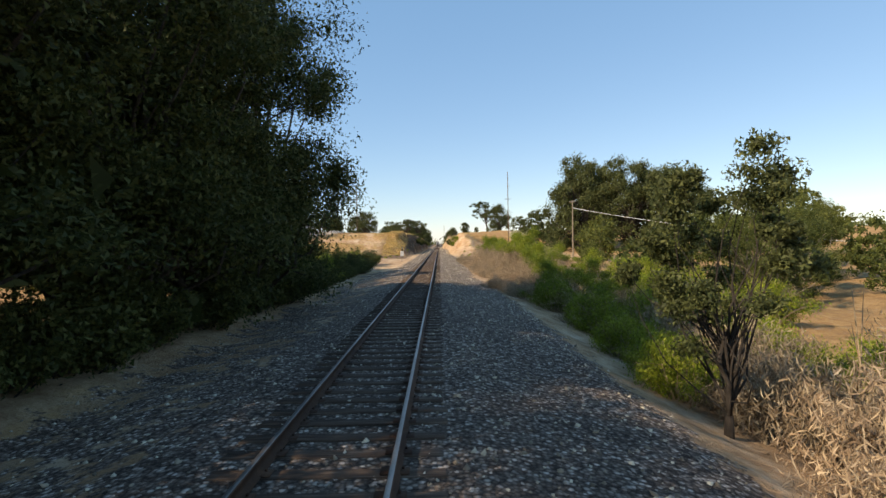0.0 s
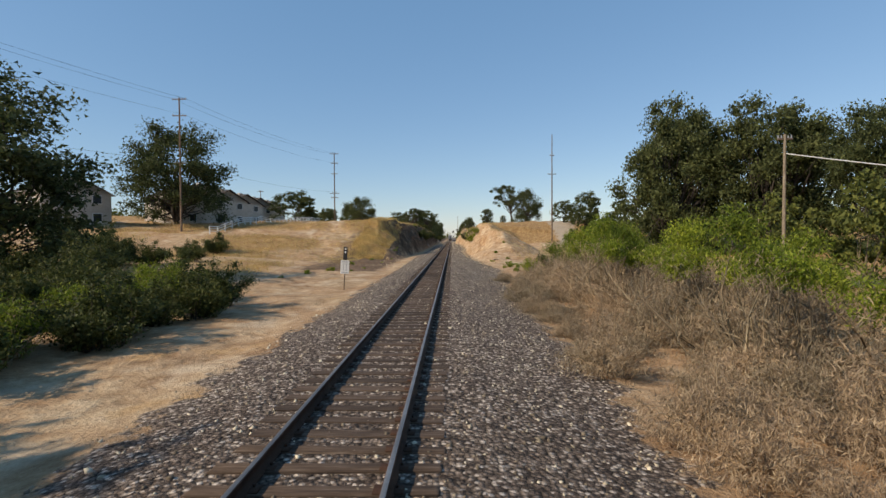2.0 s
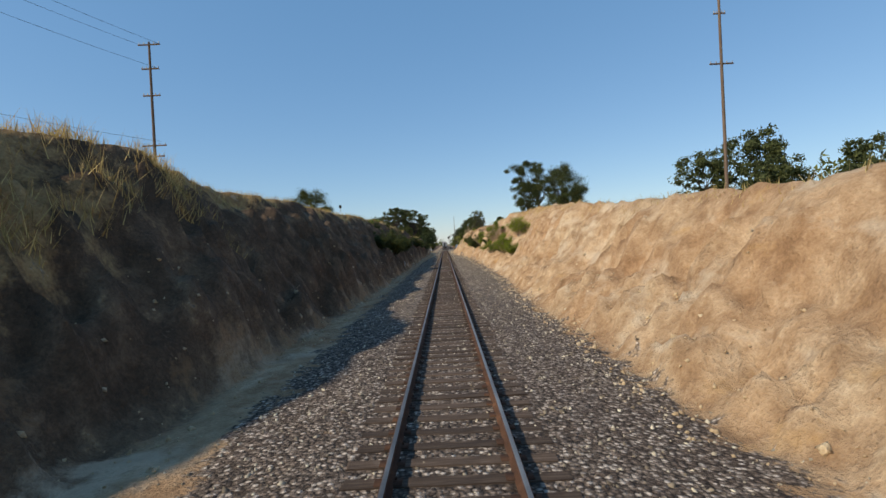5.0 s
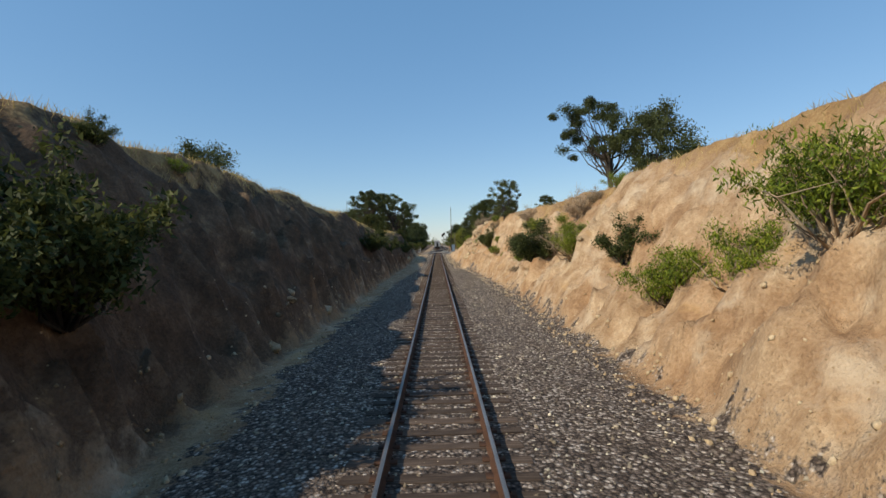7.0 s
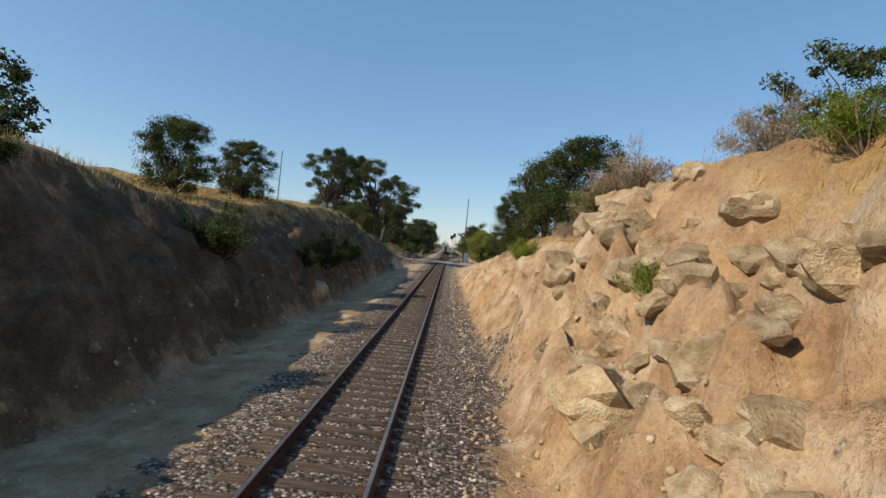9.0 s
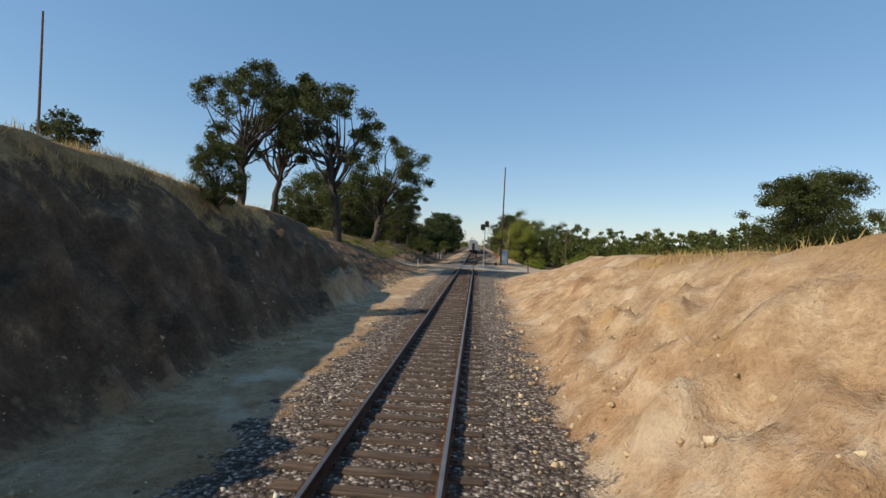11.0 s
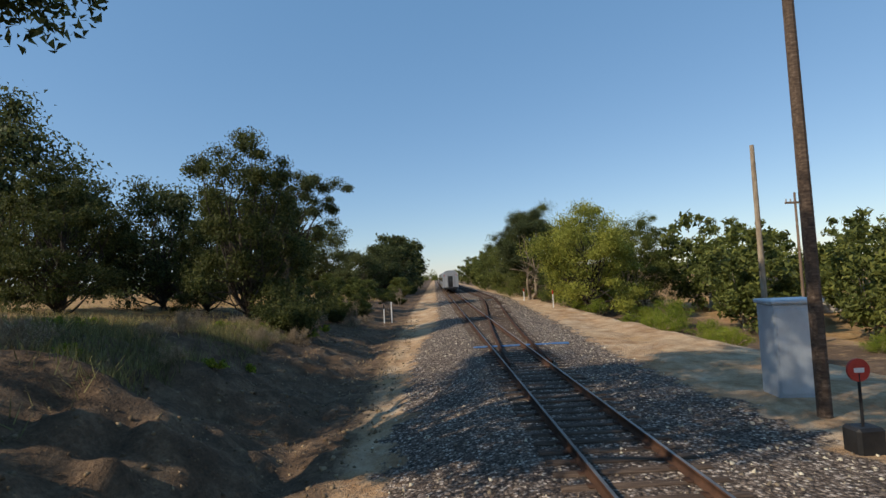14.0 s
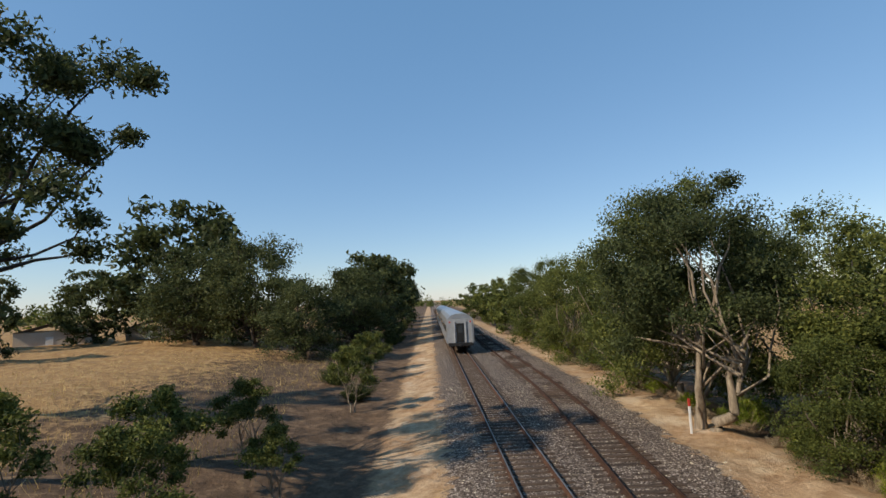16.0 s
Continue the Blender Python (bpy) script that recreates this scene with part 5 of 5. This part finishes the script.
# ---- signal and equipment ----
def signal():
    root = thing("railway_signal", "grey railway signal mast with two black signal heads and a ladder", "signal", pose(2.15, 351.5, -0.2) @ Matrix.Diagonal((1, 1, 1.06, 1)))
    part("mast", rods(((0, 0, 0), (0, 0, 5.6), 0.075, 0.065), ((0, 0, 0), (0, 0, 0.3), 0.16, 0.13), n=10), M_GREYPAINT, root)
    for sx, zz, ang in ((-0.35, 5.3, 0), (0.22, 5.75, -12)):
        head = part("signal_head", boxes((-0.3, 0, -0.42, 0.3, 0.06, 0.42), bevel=0.12), M_DARK, root, at=pose(sx, -0.18, zz, 0, 0, ang))
        part("hood", rods(((0, 0, 0.1), (0, -0.32, 0.08), 0.12, 0.12), n=12), M_DARK, head)
        part("housing", boxes((-0.16, 0.06, -0.25, 0.16, 0.3, 0.25), bevel=0.03), M_DARK, head)
    part("platform", boxes((-0.3, 0.0, 4.5, 0.6, 0.7, 4.54), bevel=0.01), M_GREYPAINT, root)
    for px, py in ((0.58, 0.02), (0.58, 0.68), (-0.28, 0.68)):
        part("guard_post", rods(((px, py, 4.5), (px, py, 5.5), 0.018)), M_GREYPAINT, root)
    part("guard_rail", rods(((0.58, 0.02, 5.5), (0.58, 0.68, 5.5), 0.018), ((0.58, 0.68, 5.5), (-0.28, 0.68, 5.5), 0.018), ((0.58, 0.02, 5.0), (0.58, 0.68, 5.0), 0.015)), M_GREYPAINT, root)
    lad = part("ladder", rods(((0.45, 0.75, 0.9), (0.45, 0.75, 5.4), 0.02), ((0.8, 0.75, 0.9), (0.8, 0.75, 5.4), 0.02)), M_GREYPAINT, root)
    for k in range(14):
        part("rung", rods(((0.45, 0.75, 1.1 + 0.3 * k), (0.8, 0.75, 1.1 + 0.3 * k), 0.012)), M_GREYPAINT, lad)
    part("plate", boxes((-0.07, -0.1, 2.5, 0.07, -0.085, 3.6)), M_WHITE, root, "white plate with dark marks")
    for k in range(4):
        part("mark", boxes((-0.035, -0.106, 2.6 + 0.25 * k, 0.035, -0.1, 2.75 + 0.25 * k)), M_DARK, root)
    return root


signal()


def cabinet():
    root = thing("equipment_cabinet", "silver-grey metal trackside equipment cabinet on gravel", "cabinet", pose(5.6, 360.6, -0.3, 0, 0, -8) @ Matrix.Diagonal((0.72, 0.8, 1.1, 1)))
    part("body", boxes((-0.75, -0.5, 0.1, 0.75, 0.5, 2.15), bevel=0.03), M_CABINET, root)
    part("roof", boxes((-0.82, -0.58, 2.15, 0.82, 0.58, 2.25), bevel=0.03), M_CABINET, root)
    part("plinth", boxes((-0.7, -0.45, -0.2, 0.7, 0.45, 0.1), bevel=0.02), M_CONCRETE, root)
    door = part("door", boxes((-0.68, -0.525, 0.2, 0.68, -0.5, 2.05), bevel=0.01), M_CABINET, root)
    part("handle", boxes((0.5, -0.56, 1.1, 0.55, -0.525, 1.3), bevel=0.008), M_DARK, door)
    part("vent", boxes((0.75, -0.2, 1.7, 0.765, 0.2, 1.9)), M_DARK, root)
    return root


cabinet()


def switch_stand():
    root = thing("switch_stand", "black switch stand with a round red target", "switch stand", pose(4.2, 357.0, -0.3))
    part("base", boxes((-0.25, -0.2, 0, 0.25, 0.2, 0.5), bevel=0.05), M_DARK, root)
    part("rod", rods(((0, 0, 0.5), (0, 0, 1.4), 0.025)), M_DARK, root)
    part("target", rods(((0, -0.02, 1.45), (0, 0.02, 1.45), 0.2), n=20), M_RED, root, "round red target with pale marks")
    part("lettering", boxes((-0.09, -0.03, 1.41, 0.09, -0.022, 1.49)), M_WHITE, root)
    return root


switch_stand()


def stake(name, label, x, y, h, mat, tip=None, lean=0.0, r=0.05, z=None):
    root = thing(name, label, "post", pose(x, y, ground_z(x, y) if z is None else z, 0, lean, 0))
    part("shaft", boxes((-r, -r * 0.5, -0.3, r, r * 0.5, h), bevel=0.008), mat, root)
    if tip:
        part("tip", boxes((-r * 1.05, -r * 0.55, h * 0.78, r * 1.05, r * 0.55, h + 0.01), bevel=0.008), tip, root)
    return root


stake("marker_post", "white marker post with a red tip", 13.8, 342, 1.8, M_WHITE, M_RED)
stake("marker_post", "white marker post with a red tip", 14.2, 352.3, 1.6, M_WHITE, M_RED)
stake("marker_post", "white marker post with a red tip", 8.1, 396, 1.6, M_WHITE, M_RED)
stake("marker_post", "white marker post with a red tip", 8.0, 411, 1.5, M_WHITE, M_RED)
stake("marker_post", "slim white marker post", -7.2, 395, 1.9, M_WHITE)
stake("marker_post", "slim white marker post with a dark tip", -7.7, 393, 1.6, M_WHITE, M_DARK)
stake("marker_post", "short white stake with a dark tip leaning over", -5.7, 336.7, 1.2, M_WHITE, M_DARK, -4)
stake("post", "tall thin dark wooden post", -8.0, 342.2, 3.7, M_POLE, None, 2)
stake("post", "short brown wooden post", -6.1, 344.6, 0.8, M_POLE, r=0.08)
stake("post", "brown wooden marker post with a blue plate", 4.1, 348.8, 2.65, M_ORANGE, M_PALEBARK, r=0.07)
stake("post", "tilted wooden stake with a rusty sign", 5.9, 325, 1.3, M_POLE, M_RUST, -4)
stake("post", "short weathered fence post", -26.9, 113, 1.3, M_POLE, r=0.09)


def speed_sign():
    root = thing("trackside_sign", "faded white sign under a dark upper plate on a thin post", "sign", pose(-4.6, 79.2, -0.5, 0, 3, 0))
    part("post", rods(((0, 0, -0.2), (0, 0, 2.3), 0.025)), M_RUST, root)
    panel = part("panel", boxes((-0.24, -0.04, 0.95, 0.24, -0.025, 1.7), bevel=0.01), M_WHITE, root)
    for sx in (-0.085, 0.085):
        for z0, z1, w in ((1.18, 1.48, 0.02), (1.14, 1.18, 0.06), (1.48, 1.52, 0.06)):
            part("mark", boxes((sx - w, -0.047, z0, sx + w, -0.041, z1)), M_GREYPAINT, panel, "faded grey mark")
    part("mark", boxes((-0.17, -0.047, 1.58, 0.17, -0.041, 1.64)), M_GREYPAINT, panel, "faded grey mark")
    part("mark", boxes((-0.17, -0.047, 1.0, 0.17, -0.041, 1.05)), M_GREYPAINT, panel, "faded grey mark")
    upper = part("marker", boxes((-0.11, -0.03, 1.72, 0.11, -0.012, 2.45), bevel=0.01), M_DARK, root, "tall dark upper plate")
    for z in (2.1, 2.28):
        part("mark", boxes((-0.04, -0.038, z, 0.04, -0.031, z + 0.1)), M_WHITE, upper, "pale worn mark")
    return root


speed_sign()


def turnout_ties():
    """Painted tie across the turnout."""
    root = thing("painted_tie", "blue painted tie across the turnout", "sleeper", pose(0.75, 371.5, 0))
    part("beam", boxes((-2.2, -0.12, -0.3, 2.2, 0.12, -0.15), bevel=0.015), M_BLUE, root)
    return root


turnout_ties()

def painted(y, mat, label):
    root = thing("painted_tie", label, "sleeper", pose(0, y, 0))
    part("paint", boxes((-0.62, -0.1, -0.17, 0.62, 0.1, -0.152), bevel=0.006), mat, root)
    return root


painted(182.0, M_WORNWHITE, "old white paint across a sleeper")
painted(174.3, M_FADED, "faded red paint across a sleeper")
painted(173.4, M_WORNWHITE, "old white paint across a sleeper")
stake("marker_post", "thin white survey stake in the shaded bank", -4.9, 183.5, 0.7, M_WHITE, r=0.03)
sign_post = stake("sign_post", "small dark sign on a thin post above the cutting", -12.9, 186, 2.1, M_GREYPAINT, r=0.03)
part("plate", boxes((-0.16, -0.04, 1.75, 0.16, -0.02, 2.15), bevel=0.01), M_DARK, sign_post)

# ---- train ----
def rail_car(y0, label):
    """A stainless passenger car standing on the main line; y0 is its rear end."""
    L, W, H = 25.9, 3.05, 4.35
    root = thing("passenger_car", label, "train car", pose(0, y0, 0), "train")
    bm = bmesh.new()
    prof = [(-W / 2, 1.0), (W / 2, 1.0), (W / 2, 3.2), (W / 2 - 0.12, 3.75), (W / 2 - 0.5, 4.15), (0.45, H), (-0.45, H), (-W / 2 + 0.5, 4.15), (-W / 2 + 0.12, 3.75), (-W / 2, 3.2)]
    rear = [bm.verts.new((x, 0, z)) for x, z in prof]
    front = [bm.verts.new((x, L, z)) for x, z in prof]
    bm.faces.new(rear)
    bm.faces.new(list(reversed(front)))
    for k in range(len(prof)):
        bm.faces.new((rear[k], front[k], front[(k + 1) % len(prof)], rear[(k + 1) % len(prof)]))
    part("body", bm, M_SILVER, root)
    for s in (-1, 1):
        part("window_band", boxes((s * W / 2 - 0.02, 1.2, 2.25, s * W / 2 + 0.02, L - 1.2, 3.05), bevel=0.01), M_GLASS, root)
        for k in range(9):
            part("fluting", boxes((s * W / 2 - 0.015, 0.2, 1.1 + 0.11 * k, s * W / 2 + 0.015, L - 0.2, 1.15 + 0.11 * k)), M_SILVER, root)
        for ty in (2.8, L - 2.8):
            part("bogie_frame", boxes((s * 0.98 - 0.08, ty - 1.5, 0.35, s * 0.98 + 0.08, ty + 1.5, 0.8), bevel=0.04), M_DARK, root)
            for wy in (-1.15, 1.15):
                part("wheel", rods(((s * 0.7 - 0.06, ty + wy, 0.46), (s * 0.7 + 0.06, ty + wy, 0.46), 0.46), n=20), M_RUST, root)
        part("tail_light", rods(((s * 1.15, -0.05, 3.4), (s * 1.15, 0.0, 3.4), 0.1), n=12), M_RED, root)
        part("corner_post", boxes((s * 0.62 - 0.07, -0.16, 1.1, s * 0.62 + 0.07, 0, 3.5), bevel=0.02), M_GREYPAINT, root)
    part("end_panel", boxes((-1.42, -0.04, 1.08, 1.42, 0.02, 3.75), bevel=0.05), M_GREYPAINT, root, "dull grey car end")
    part("end_door", boxes((-0.42, -0.08, 1.15, 0.42, 0, 3.25), bevel=0.02), M_DARK, root, "dark gangway door in the end")
    part("door_window", boxes((-0.25, -0.1, 2.2, 0.25, -0.07, 3.0)), M_GLASS, root)
    part("buffer_beam", boxes((-1.35, -0.25, 0.75, 1.35, 0.1, 1.1), bevel=0.03), M_DARK, root)
    part("coupler", boxes((-0.15, -0.8, 0.75, 0.15, 0, 1.0), bevel=0.04), M_DARK, root)
    return root


for k in range(3):
    rail_car(445 + 27.2 * k, "stainless steel passenger car with a grey end")

# ---- far woods ----
def far_woods():
    """Wooded distance on both sides and ahead, as leaf clumps."""
    rng = np.random.default_rng(31)
    cs, rs = [], []
    while len(cs) < 3600:
        y = rng.uniform(20, 1000)
        side = -1 if rng.random() < 0.45 else 1
        x = side * (rng.uniform(14, 260) if y > 580 else rng.uniform(78, 260))
        if y > 760:
            x = rng.uniform(-260, 260)
        r = rng.uniform(2.0, 4.5)
        base, tall = ground_z(x, y), rng.uniform(3.0, 9.0)
        for k in range(4):
            cs.append((x + rng.normal() * 2.5, y + rng.normal() * 2.5, base + tall * rng.uniform(0.15, 1.0)))
            rs.append(r)
    v = leaf_cloud(rng, np.array(cs), np.array(rs), 110000, 0.8, 0.9)
    ob = new("far_woods", mesh_np("far_woods", v, sprays(110000), M_MIDLEAF))
    return tagged(ob, "distant green wooded country", "woods", kind="stuff")


far_woods()
